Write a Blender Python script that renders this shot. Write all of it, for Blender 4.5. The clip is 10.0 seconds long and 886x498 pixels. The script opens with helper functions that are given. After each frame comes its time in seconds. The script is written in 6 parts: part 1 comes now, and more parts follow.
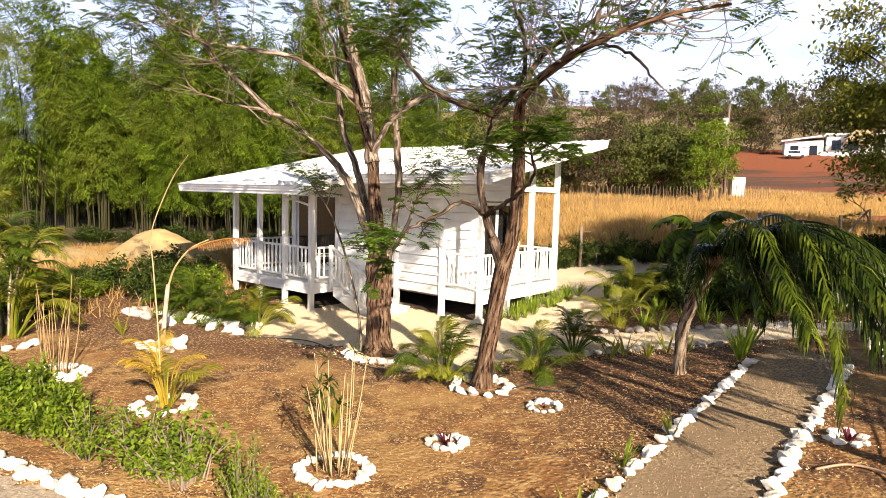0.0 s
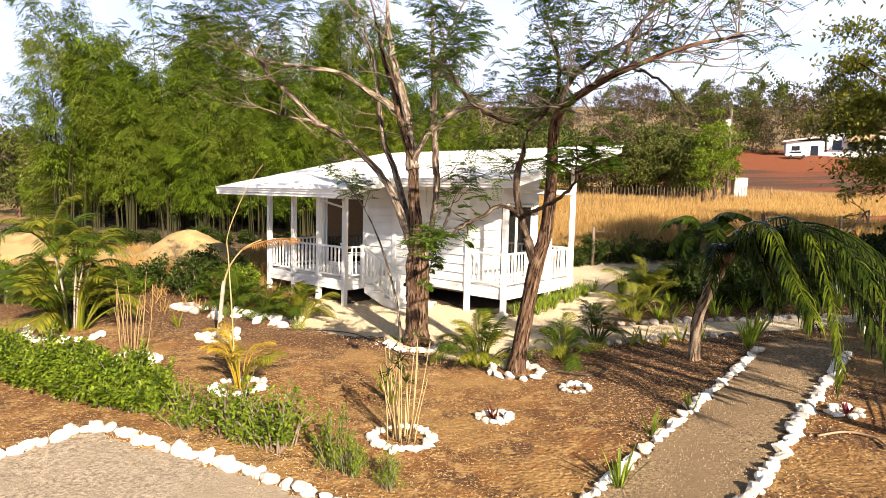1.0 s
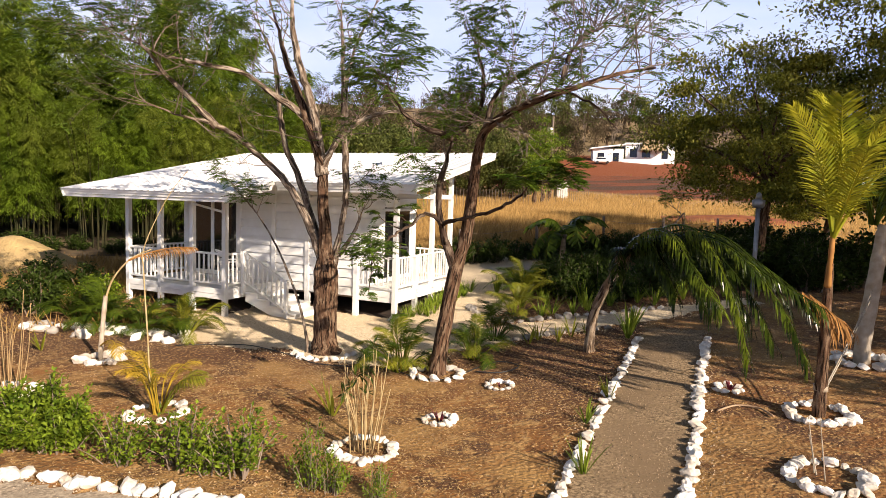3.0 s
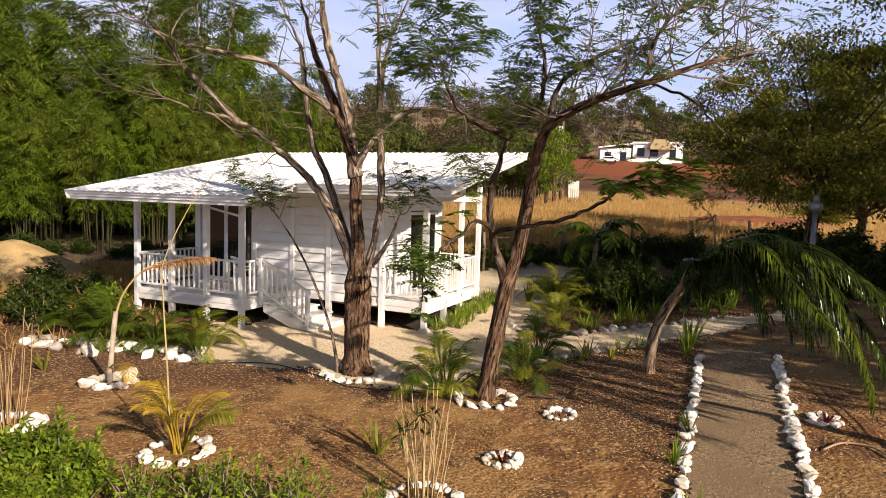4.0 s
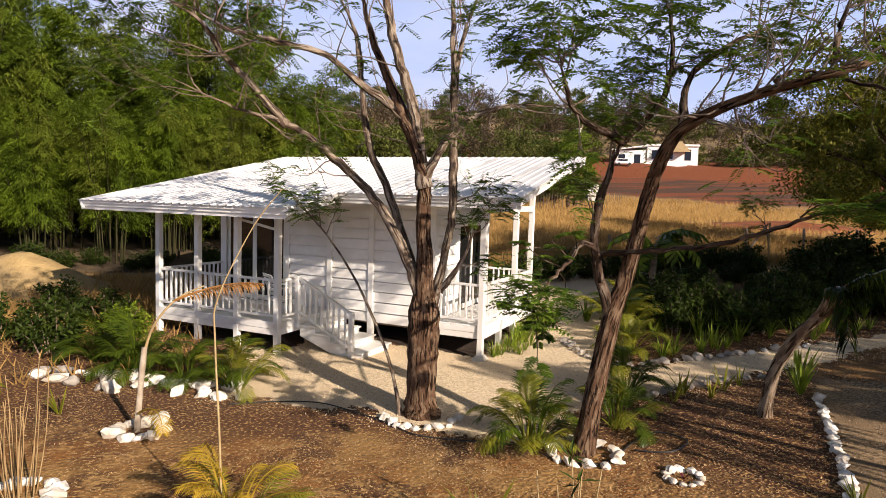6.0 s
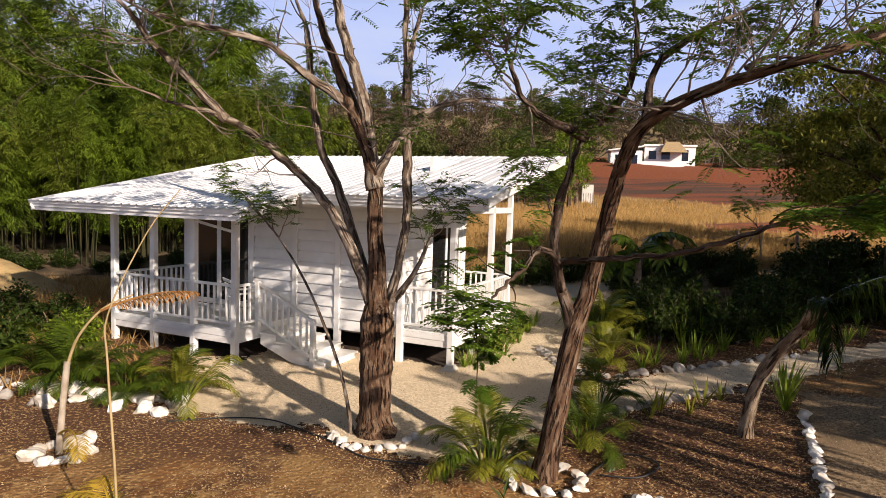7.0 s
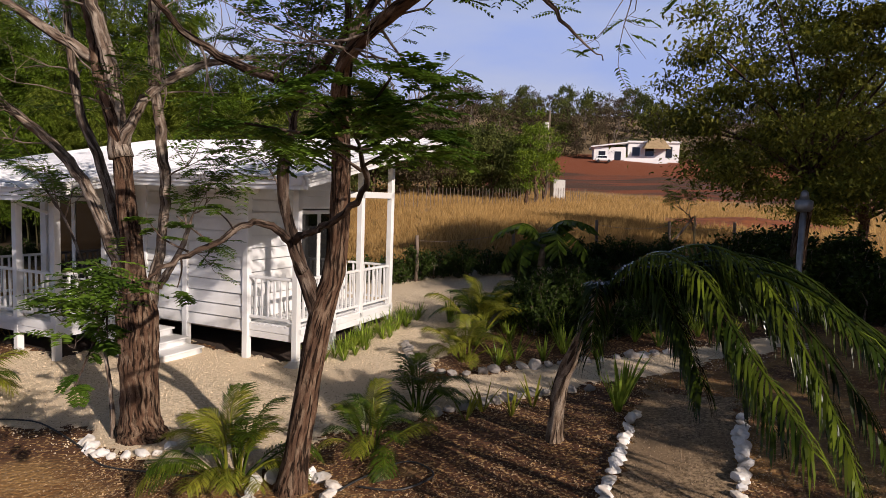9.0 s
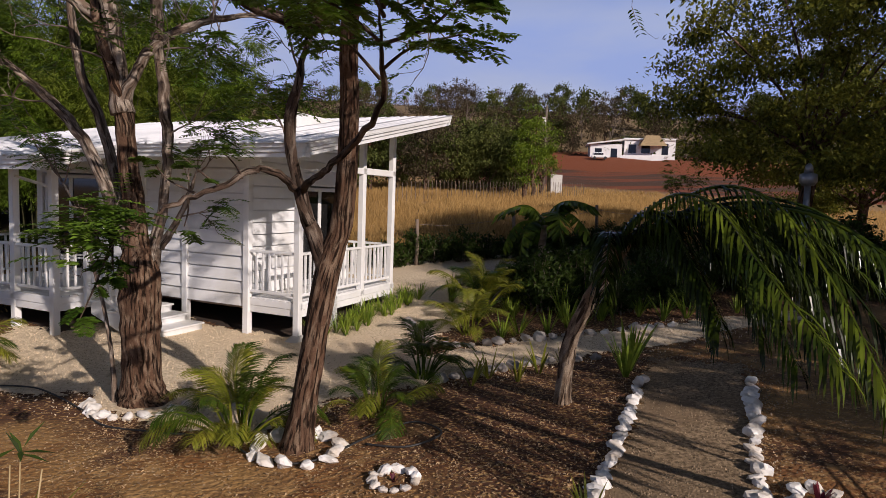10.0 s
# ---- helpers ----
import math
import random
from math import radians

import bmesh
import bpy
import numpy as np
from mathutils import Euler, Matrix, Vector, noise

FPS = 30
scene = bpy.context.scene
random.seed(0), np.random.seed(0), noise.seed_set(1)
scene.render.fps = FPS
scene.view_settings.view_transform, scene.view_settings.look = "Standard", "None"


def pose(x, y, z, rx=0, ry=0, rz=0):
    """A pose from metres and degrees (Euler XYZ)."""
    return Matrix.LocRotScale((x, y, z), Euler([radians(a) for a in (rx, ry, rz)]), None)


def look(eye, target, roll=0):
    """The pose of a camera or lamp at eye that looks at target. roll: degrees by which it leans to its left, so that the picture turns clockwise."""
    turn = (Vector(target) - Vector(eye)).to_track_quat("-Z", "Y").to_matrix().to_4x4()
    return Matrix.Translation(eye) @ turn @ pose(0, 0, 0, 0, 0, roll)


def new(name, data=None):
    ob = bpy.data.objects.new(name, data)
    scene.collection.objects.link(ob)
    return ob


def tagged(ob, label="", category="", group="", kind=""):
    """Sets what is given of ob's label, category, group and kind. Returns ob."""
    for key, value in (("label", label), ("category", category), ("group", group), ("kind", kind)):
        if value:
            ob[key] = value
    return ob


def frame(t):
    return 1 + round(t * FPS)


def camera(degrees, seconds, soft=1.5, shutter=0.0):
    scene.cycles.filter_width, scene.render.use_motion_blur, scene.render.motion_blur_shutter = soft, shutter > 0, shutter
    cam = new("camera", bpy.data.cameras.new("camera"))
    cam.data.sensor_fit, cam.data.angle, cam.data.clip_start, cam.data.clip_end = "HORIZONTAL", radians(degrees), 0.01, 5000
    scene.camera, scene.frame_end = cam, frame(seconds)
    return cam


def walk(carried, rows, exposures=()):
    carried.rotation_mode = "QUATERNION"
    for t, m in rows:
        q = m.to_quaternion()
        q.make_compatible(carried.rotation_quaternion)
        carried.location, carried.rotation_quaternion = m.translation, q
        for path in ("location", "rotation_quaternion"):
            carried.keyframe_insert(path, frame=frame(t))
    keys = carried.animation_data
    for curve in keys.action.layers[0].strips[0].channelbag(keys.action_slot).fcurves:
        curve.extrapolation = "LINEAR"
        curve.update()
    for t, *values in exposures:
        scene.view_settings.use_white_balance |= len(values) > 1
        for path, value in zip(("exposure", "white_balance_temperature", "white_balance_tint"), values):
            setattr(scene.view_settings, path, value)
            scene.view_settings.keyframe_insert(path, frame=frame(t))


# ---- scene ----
cam = camera(71.0, 10.0, 0.4)
METRES, EYE, TILT, LEAN, TURN = 10.96, 2.88, 0.0, 0.0, 0.0
ROWS = [
    (0.0, 0.0, 0.0, 0.0, 0.13, -4.96, -1.52),
    (0.5, -0.021, -0.0548, 0.0034, -0.16, -4.96, -1.47),
    (1.0, -0.0567, -0.0931, 0.0049, 0.2, -4.97, -1.43),
    (1.5, -0.1018, -0.1125, 0.0081, 0.26, -5.0, -1.44),
    (2.0, -0.144, -0.1202, 0.0107, -6.08, -4.85, -1.76),
    (2.2, -0.1617, -0.1175, 0.0105, -12.53, -4.62, -1.85),
    (2.5, -0.1795, -0.1065, 0.0122, -15.65, -4.64, -1.84),
    (3.3, -0.2124, -0.0691, 0.0162, -15.78, -4.65, -1.82),
    (3.5, -0.2197, -0.0469, 0.0173, -15.66, -4.69, -1.84),
    (4.0, -0.2389, 0.0283, 0.021, -15.69, -4.73, -1.84),
    (4.5, -0.2625, 0.1029, 0.0275, -15.76, -4.68, -1.84),
    (5.0, -0.2838, 0.1417, 0.0318, -15.77, -4.67, -1.81),
    (5.5, -0.303, 0.1587, 0.0333, -15.74, -4.69, -1.85),
    (5.7, -0.3026, 0.171, 0.0335, -15.55, -4.62, -1.82),
    (6.8, -0.2555, 0.2331, 0.0362, -15.08, -4.51, -1.86),
    (7.0, -0.2296, 0.2374, 0.037, -15.35, -4.53, -1.92),
    (7.5, -0.1159, 0.2363, 0.0377, -15.14, -4.6, -1.86),
    (8.0, -0.0117, 0.2433, 0.0389, -15.17, -4.63, -1.92),
    (8.5, 0.0334, 0.2534, 0.0323, -15.49, -4.64, -2.0),
    (9.0, 0.0353, 0.2584, 0.017, -15.5, -4.65, -2.01),
    (9.5, 0.0291, 0.2626, 0.0028, -15.66, -4.64, -2.04),
    (10.0, 0.0267, 0.2661, -0.027, -15.9, -4.63, -2.01),
]
EXPOSURES = [(0.0, 1.33, 6900, 15.5), (2.0, 1.33, 6900, 15.5), (3.5, 0.66, 6850, 19), (5.5, 0.59, 6800, 19), (7.5, 0.38, 6550, 20), (9.0, 0.02, 6250, 22), (10.0, -0.2, 6100, 23)]
walk(cam, [(t, pose(0, 0, EYE, TILT, LEAN, TURN) @ pose(METRES * x, METRES * y, METRES * z, 90 + pitch, roll, yaw)) for t, x, y, z, yaw, pitch, roll in ROWS], EXPOSURES)

# ---- world and sun ----
SUN_TO = Vector((0.405, -0.914, 0)).normalized()
SUN_EL = radians(25)
world = bpy.data.worlds.new("sky")
scene.world = world
world.use_nodes = True
wt = world.node_tree
bg = wt.nodes["Background"]
sky = wt.nodes.new("ShaderNodeTexSky")
sky.sky_type, sky.sun_disc = "NISHITA", False
sky.sun_elevation, sky.sun_rotation = SUN_EL, math.atan2(SUN_TO.x, SUN_TO.y)
sky.dust_density, sky.air_density = 1.0, 1.0
tc = wt.nodes.new("ShaderNodeTexCoord")
stretch = wt.nodes.new("ShaderNodeMapping")
stretch.inputs["Scale"].default_value = (1.2, 1.2, 4.0)
cn = wt.nodes.new("ShaderNodeTexNoise")
cn.inputs["Scale"].default_value, cn.inputs["Detail"].default_value = 1.6, 6.0
cr = wt.nodes.new("ShaderNodeValToRGB")
cr.color_ramp.elements[0].position, cr.color_ramp.elements[1].position = 0.42, 0.7
cm = wt.nodes.new("ShaderNodeMix")
cm.data_type = "RGBA"
blue = wt.nodes.new("ShaderNodeMix")
blue.data_type = "RGBA"
blue.inputs[6].default_value = (6.9, 9.0, 14.2, 1)
blue.inputs[7].default_value = (10.6, 11.6, 12.6, 1)
wt.links.new(blue.outputs[2], cm.inputs[7])
wt.links.new(tc.outputs["Generated"], stretch.inputs["Vector"])
wt.links.new(stretch.outputs["Vector"], cn.inputs["Vector"])
wt.links.new(cn.outputs["Fac"], cr.inputs["Fac"])
sep = wt.nodes.new("ShaderNodeSeparateXYZ")
wt.links.new(tc.outputs["Generated"], sep.inputs[0])
low = wt.nodes.new("ShaderNodeMapRange")
low.interpolation_type = "SMOOTHSTEP"
for key, value in (("From Min", 0.26), ("From Max", 0.44), ("To Min", 1.0), ("To Max", 0.0)):
    low.inputs[key].default_value = value
wt.links.new(sep.outputs["Z"], low.inputs["Value"])
wt.links.new(cr.outputs["Color"], blue.inputs[0])
wt.links.new(low.outputs["Result"], cm.inputs[0])
wt.links.new(sky.outputs["Color"], cm.inputs[6])
wt.links.new(cm.outputs[2], bg.inputs["Color"])
bg.inputs["Strength"].default_value = 0.05
sun_data = bpy.data.lights.new("sun", "SUN")
sun_data.energy, sun_data.angle, sun_data.color = 5.0, radians(0.6), (1.0, 0.9, 0.74)
sun = new("sun", sun_data)
away = Vector((SUN_TO.x * math.cos(SUN_EL), SUN_TO.y * math.cos(SUN_EL), math.sin(SUN_EL)))
sun.matrix_world = look(away * 60, (0, 0, 0))

# ---- materials ----
def mat(name, c1, c2, scale=3.0, rough=0.8, bump=0.3, bscale=30.0, rnd=0.0, metal=0.0, trans=0.0, c3=None, s3=0.5, dist=0.02, stretch_v=None, island=False, spec=0.5):
    """Two colours mixed by noise, a third in larger stains, fine relief, and a little change from object to object."""
    m = bpy.data.materials.new(name)
    m.use_nodes = True
    nt = m.node_tree
    N, L = nt.nodes, nt.links
    bs = N["Principled BSDF"]
    co = N.new("ShaderNodeNewGeometry").outputs["Position"]
    if stretch_v:
        mp = N.new("ShaderNodeMapping")
        mp.inputs["Scale"].default_value = stretch_v
        L.new(co, mp.inputs["Vector"])
        co = mp.outputs["Vector"]

    def noise_of(sc, detail=5.0):
        n = N.new("ShaderNodeTexNoise")
        n.inputs["Scale"].default_value, n.inputs["Detail"].default_value = sc, detail
        L.new(co, n.inputs["Vector"])
        return n.outputs["Fac"]

    def ramp(f, a, b):
        r = N.new("ShaderNodeMapRange")
        r.inputs["From Min"].default_value, r.inputs["From Max"].default_value = a, b
        L.new(f, r.inputs["Value"])
        return r.outputs["Result"]

    def mix(f, a, b):
        x = N.new("ShaderNodeMix")
        x.data_type = "RGBA"
        L.new(f, x.inputs[0])
        for i, v in ((6, a), (7, b)):
            if isinstance(v, tuple):
                x.inputs[i].default_value = (*v, 1)
            else:
                L.new(v, x.inputs[i])
        return x.outputs[2]

    col = mix(ramp(noise_of(scale), 0.35, 0.65), c1, c2)
    if c3:
        col = mix(ramp(noise_of(s3, 4.0), 0.45, 0.62), col, c3)
    if rnd:
        if island:
            src = N.new("ShaderNodeNewGeometry").outputs["Random Per Island"]
        else:
            src = N.new("ShaderNodeObjectInfo").outputs["Random"]
        r = N.new("ShaderNodeMapRange")
        r.inputs["To Min"].default_value, r.inputs["To Max"].default_value = 1 - rnd, 1 + rnd
        L.new(src, r.inputs["Value"])
        h = N.new("ShaderNodeHueSaturation")
        L.new(r.outputs["Result"], h.inputs["Value"])
        L.new(col, h.inputs["Color"])
        col = h.outputs["Color"]
    L.new(col, bs.inputs["Base Color"])
    bs.inputs["Roughness"].default_value, bs.inputs["Metallic"].default_value = rough, metal
    bs.inputs["Specular IOR Level"].default_value = 0.16 if trans and spec == 0.5 else spec
    if bump:
        b = N.new("ShaderNodeBump")
        b.inputs["Strength"].default_value, b.inputs["Distance"].default_value = bump, dist
        L.new(noise_of(bscale), b.inputs["Height"])
        L.new(b.outputs["Normal"], bs.inputs["Normal"])
    if trans:
        t = N.new("ShaderNodeBsdfTranslucent")
        L.new(col, t.inputs["Color"])
        ms = N.new("ShaderNodeMixShader")
        ms.inputs[0].default_value = trans
        L.new(bs.outputs[0], ms.inputs[1])
        L.new(t.outputs[0], ms.inputs[2])
        L.new(ms.outputs[0], N["Material Output"].inputs["Surface"])
    return m


WHITE = mat("white_paint", (0.80, 0.80, 0.78), (0.74, 0.74, 0.72), 4, 0.5, 0.15, 60, rnd=0.03, c3=(0.70, 0.69, 0.65), s3=1.2, dist=0.004)
ROOF = mat("white_sheet_metal", (0.80, 0.80, 0.80), (0.72, 0.73, 0.74), 3, 0.4, 0.05, 20, rnd=0.02, c3=(0.66, 0.67, 0.68), s3=0.7)
# near-black colour that stands in for the unlit room
SHADE = mat("unlit_room_shade", (0.02, 0.018, 0.016), (0.03, 0.025, 0.02), 3, 0.7, 0)
CURTAIN = mat("brown_curtain", (0.038, 0.018, 0.01), (0.02, 0.01, 0.007), 6, 0.8, 0.2, 12, stretch_v=(1, 1, 0.1))
SOIL = None


def bark_material(name, deep, brown, buff, crack, bump, pale=0.48):
    """Furrowed bark: long cracks along the stem, brown plates and paler flaked patches."""
    m = bpy.data.materials.new(name)
    m.use_nodes = True
    N, L = m.node_tree.nodes, m.node_tree.links
    bs = N["Principled BSDF"]
    bs.inputs["Roughness"].default_value = 0.95
    bs.inputs["Specular IOR Level"].default_value = 0.15
    along = N.new("ShaderNodeAttribute")
    along.attribute_name = "flow"
    pos = along.outputs["Vector"]

    def mapped(v):
        mp = N.new("ShaderNodeMapping")
        mp.inputs["Scale"].default_value = v
        L.new(pos, mp.inputs["Vector"])
        return mp.outputs["Vector"]

    def noise_of(v, sc, detail=6.0, distort=0.0):
        n = N.new("ShaderNodeTexNoise")
        n.inputs["Scale"].default_value, n.inputs["Detail"].default_value, n.inputs["Distortion"].default_value = sc, detail, distort
        L.new(v, n.inputs["Vector"])
        return n.outputs["Fac"]

    def ramp(f, a, b, lo=0.0, hi=1.0):
        r = N.new("ShaderNodeMapRange")
        for key, val in (("From Min", a), ("From Max", b), ("To Min", lo), ("To Max", hi)):
            r.inputs[key].default_value = val
        L.new(f, r.inputs["Value"])
        return r.outputs["Result"]

    def mix(f, a, b):
        x = N.new("ShaderNodeMix")
        x.data_type = "RGBA"
        L.new(f, x.inputs[0])
        for k, v in ((6, a), (7, b)):
            if isinstance(v, tuple):
                x.inputs[k].default_value = (*v, 1)
            else:
                L.new(v, x.inputs[k])
        return x.outputs[2]

    long = mapped((1, 1, 0.1))
    furrow = noise_of(long, crack, 10.0, 0.12)
    flake = noise_of(mapped((1, 1, 0.3)), crack * 0.5, 8.0, 0.4)
    fine = noise_of(mapped((1, 1, 0.5)), crack * 4)
    col = mix(ramp(flake, pale, pale + 0.12), brown, buff)
    col = mix(ramp(fine, 0.4, 0.75, 0.0, 0.55), col, deep)
    col = mix(ramp(furrow, 0.47, 0.4), col, deep)
    L.new(col, bs.inputs["Base Color"])
    both = N.new("ShaderNodeMath")
    both.operation = "MULTIPLY_ADD"
    L.new(fine, both.inputs[0])
    both.inputs[1].default_value = 0.3
    L.new(ramp(furrow, 0.38, 0.5), both.inputs[2])
    b = N.new("ShaderNodeBump")
    b.inputs["Strength"].default_value, b.inputs["Distance"].default_value = 1.0, bump
    L.new(both.outputs[0], b.inputs["Height"])
    L.new(b.outputs["Normal"], bs.inputs["Normal"])
    return m


BARK = bark_material("bark", (0.022, 0.012, 0.007), (0.125, 0.07, 0.042), (0.23, 0.155, 0.10), 38, 0.028)
BARK_PALE = bark_material("pale_bark", (0.055, 0.04, 0.03), (0.17, 0.122, 0.087), (0.38, 0.315, 0.245), 34, 0.014, 0.46)
BARK_GREY = bark_material("grey_brown_bark", (0.04, 0.026, 0.017), (0.18, 0.125, 0.082), (0.36, 0.28, 0.2), 30, 0.012, 0.44)
TWIG_DARK = mat("dark_twig", (0.2, 0.155, 0.12), (0.11, 0.085, 0.065), 9, 0.9, 0.4, 30)
BARK_DARK = bark_material("dark_limb_bark", (0.02, 0.013, 0.009), (0.085, 0.055, 0.038), (0.21, 0.16, 0.12), 34, 0.014, 0.5)
TWIG = mat("twig", (0.26, 0.2, 0.15), (0.15, 0.11, 0.08), 9, 0.9, 0.4, 30)
LEAF_A = mat("feathery_leaf", (0.135, 0.22, 0.022), (0.055, 0.11, 0.012), 2.5, 0.5, 0, rnd=0.35, trans=0.35, island=True)
LEAF_BAMBOO = mat("bamboo_leaf", (0.165, 0.24, 0.018), (0.042, 0.085, 0.008), 0.6, 0.5, 0, rnd=0.45, trans=0.38, island=True, c3=(0.17, 0.21, 0.026), s3=0.3)
LEAF_BIG = mat("tree_leaf", (0.225, 0.215, 0.028), (0.07, 0.09, 0.012), 1.1, 0.5, 0, rnd=0.45, trans=0.3, island=True)
CULM = mat("bamboo_culm", (0.03, 0.034, 0.013), (0.05, 0.042, 0.02), 2, 0.8, 0, spec=0.1)
LEAF_HEDGE = mat("hedge_leaf", (0.20, 0.265, 0.022), (0.065, 0.115, 0.010), 6, 0.4, 0, rnd=0.4, trans=0.3, island=True)
LEAF_LILY = mat("border_leaf", (0.29, 0.36, 0.045), (0.11, 0.18, 0.016), 6, 0.35, 0, rnd=0.4, trans=0.35, island=True)
LEAF_BUSH = mat("bush_leaf", (0.052, 0.08, 0.013), (0.026, 0.046, 0.008), 4, 0.5, 0, rnd=0.4, trans=0.3, island=True)
LEAF_FAR = mat("far_leaf", (0.135, 0.15, 0.034), (0.07, 0.09, 0.022), 0.15, 0.6, 0, rnd=0.4, trans=0.3, island=True)
LEAF_DRY = mat("dry_far_leaf", (0.105, 0.08, 0.042), (0.065, 0.05, 0.028), 0.15, 0.7, 0, rnd=0.3, trans=0.2, island=True)
PALM = mat("palm_leaf", (0.085, 0.125, 0.010), (0.035, 0.062, 0.007), 4, 0.35, 0, rnd=0.35, trans=0.3, island=True)
# one glossy leaf in two copies: shade, then sunlight, put into the colour
PALM_SHADED = mat("shaded_glossy_palm_leaf", (0.034, 0.052, 0.005), (0.008, 0.014, 0.002), 2.5, 0.24, 0, rnd=0.6, trans=0.06, island=True, spec=0.5)
PALM_LIT = mat("sunlit_glossy_palm_leaf", (0.10, 0.13, 0.010), (0.02, 0.034, 0.004), 2.5, 0.24, 0, rnd=0.6, trans=0.1, island=True, spec=0.5)
PALM_YEL = mat("yellow_palm_leaf", (0.24, 0.23, 0.025), (0.15, 0.17, 0.018), 4, 0.4, 0, rnd=0.35, trans=0.35, island=True)
PALM_COCO = mat("coconut_leaf", (0.40, 0.37, 0.03), (0.22, 0.25, 0.02), 4, 0.4, 0, rnd=0.3, trans=0.4, island=True)
PALM_ORANGE = mat("yellow_orange_palm", (0.46, 0.30, 0.035), (0.34, 0.24, 0.03), 4, 0.5, 0, rnd=0.3, trans=0.3, island=True)
DEAD = mat("dead_frond", (0.40, 0.20, 0.06), (0.28, 0.13, 0.04), 6, 0.7, 0, rnd=0.3, trans=0.2, island=True)
CANE = mat("dry_cane", (0.46, 0.345, 0.175), (0.33, 0.235, 0.105), 8, 0.7, 0.2, 40)
REED = mat("brown_dry_reed", (0.38, 0.26, 0.12), (0.27, 0.17, 0.075), 8, 0.8, 0.2, 40)
STICK = mat("grey_stem", (0.42, 0.36, 0.28), (0.30, 0.24, 0.17), 8, 0.8, 0.4, 40)
RED_LEAF = mat("red_leaf", (0.14, 0.02, 0.03), (0.08, 0.015, 0.025), 8, 0.4, 0, rnd=0.3, trans=0.3, island=True)
STONE_W = mat("whitewashed_stone", (0.82, 0.80, 0.76), (0.70, 0.67, 0.60), 9, 0.8, 0.6, 22, rnd=0.08, c3=(0.52, 0.45, 0.36), s3=3.0)
STONE_G = mat("grey_stone", (0.36, 0.33, 0.29), (0.25, 0.22, 0.19), 7, 0.85, 0.7, 20, rnd=0.2)
GRASS = mat("dry_grass", (0.38, 0.24, 0.085), (0.30, 0.18, 0.06), 0.3, 0.8, 0, rnd=0.3, trans=0.3, island=True)
STRAW = mat("straw", (0.44, 0.30, 0.12), (0.28, 0.175, 0.07), 5, 0.9, 0, rnd=0.4, island=True)
CHIP = mat("pale_chip", (0.47, 0.325, 0.175), (0.24, 0.145, 0.07), 5, 0.9, 0, rnd=0.45, island=True)
HOSE = mat("black_hose", (0.02, 0.02, 0.02), (0.03, 0.028, 0.026), 8, 0.5, 0)
HOSE_TAN = mat("tan_hose", (0.36, 0.24, 0.14), (0.30, 0.2, 0.12), 8, 0.6, 0)
WOODPOST = mat("weathered_post", (0.20, 0.15, 0.11), (0.12, 0.09, 0.065), 8, 0.9, 0.5, 30, stretch_v=(1, 1, 0.2))
STEEL = mat("galvanised", (0.26, 0.27, 0.28), (0.18, 0.19, 0.2), 8, 0.35, 0.1, 40, metal=0.5)
PLASTER = mat("white_plaster", (0.80, 0.79, 0.76), (0.74, 0.73, 0.70), 1, 0.8, 0.1, 20)
THATCH = mat("thatch", (0.40, 0.29, 0.15), (0.28, 0.2, 0.1), 4, 0.9, 0.5, 12)
CONCRETE = mat("concrete", (0.5, 0.48, 0.43), (0.4, 0.38, 0.34), 3, 0.9, 0.3, 20)
HAY = mat("yellow_mound", (0.44, 0.31, 0.13), (0.31, 0.21, 0.085), 2.5, 0.95, 0.8, 14, c3=(0.34, 0.24, 0.11), s3=0.9, dist=0.06)
GRAVEL = mat("white_gravel", (0.80, 0.67, 0.475), (0.50, 0.395, 0.255), 24, 0.95, 0.6, 45, c3=(0.66, 0.53, 0.36), s3=0.45, dist=0.02, spec=0.1)
PATH = mat("grey_gravel", (0.42, 0.305, 0.182), (0.13, 0.09, 0.052), 24, 0.95, 0.7, 45, c3=(0.24, 0.167, 0.098), s3=0.7, dist=0.02, spec=0.1)
COURT = mat("pale_grey_gravel", (0.50, 0.41, 0.30), (0.22, 0.17, 0.12), 24, 0.95, 0.6, 45, c3=(0.35, 0.28, 0.195), s3=0.7, dist=0.02, spec=0.1)
LITTER = mat("bamboo_litter", (0.075, 0.045, 0.02), (0.035, 0.022, 0.011), 3, 0.95, 0.6, 14, c3=(0.12, 0.08, 0.035), s3=0.8)
# earth colour with the shade under the house put into it
EARTH_SHADE = mat("house_shade_earth", (0.045, 0.026, 0.015), (0.025, 0.015, 0.009), 6, 0.95, 0.6, 20)
RED = mat("red_earth", (0.27, 0.075, 0.013), (0.15, 0.042, 0.009), 1.2, 0.95, 0.6, 3, dist=0.1)
GLASS = bpy.data.materials.new("dark_glass")
GLASS.use_nodes = True
gb = GLASS.node_tree.nodes["Principled BSDF"]
gb.inputs["Base Color"].default_value = (0.012, 0.012, 0.012, 1)
gb.inputs["Roughness"].default_value = 0.06


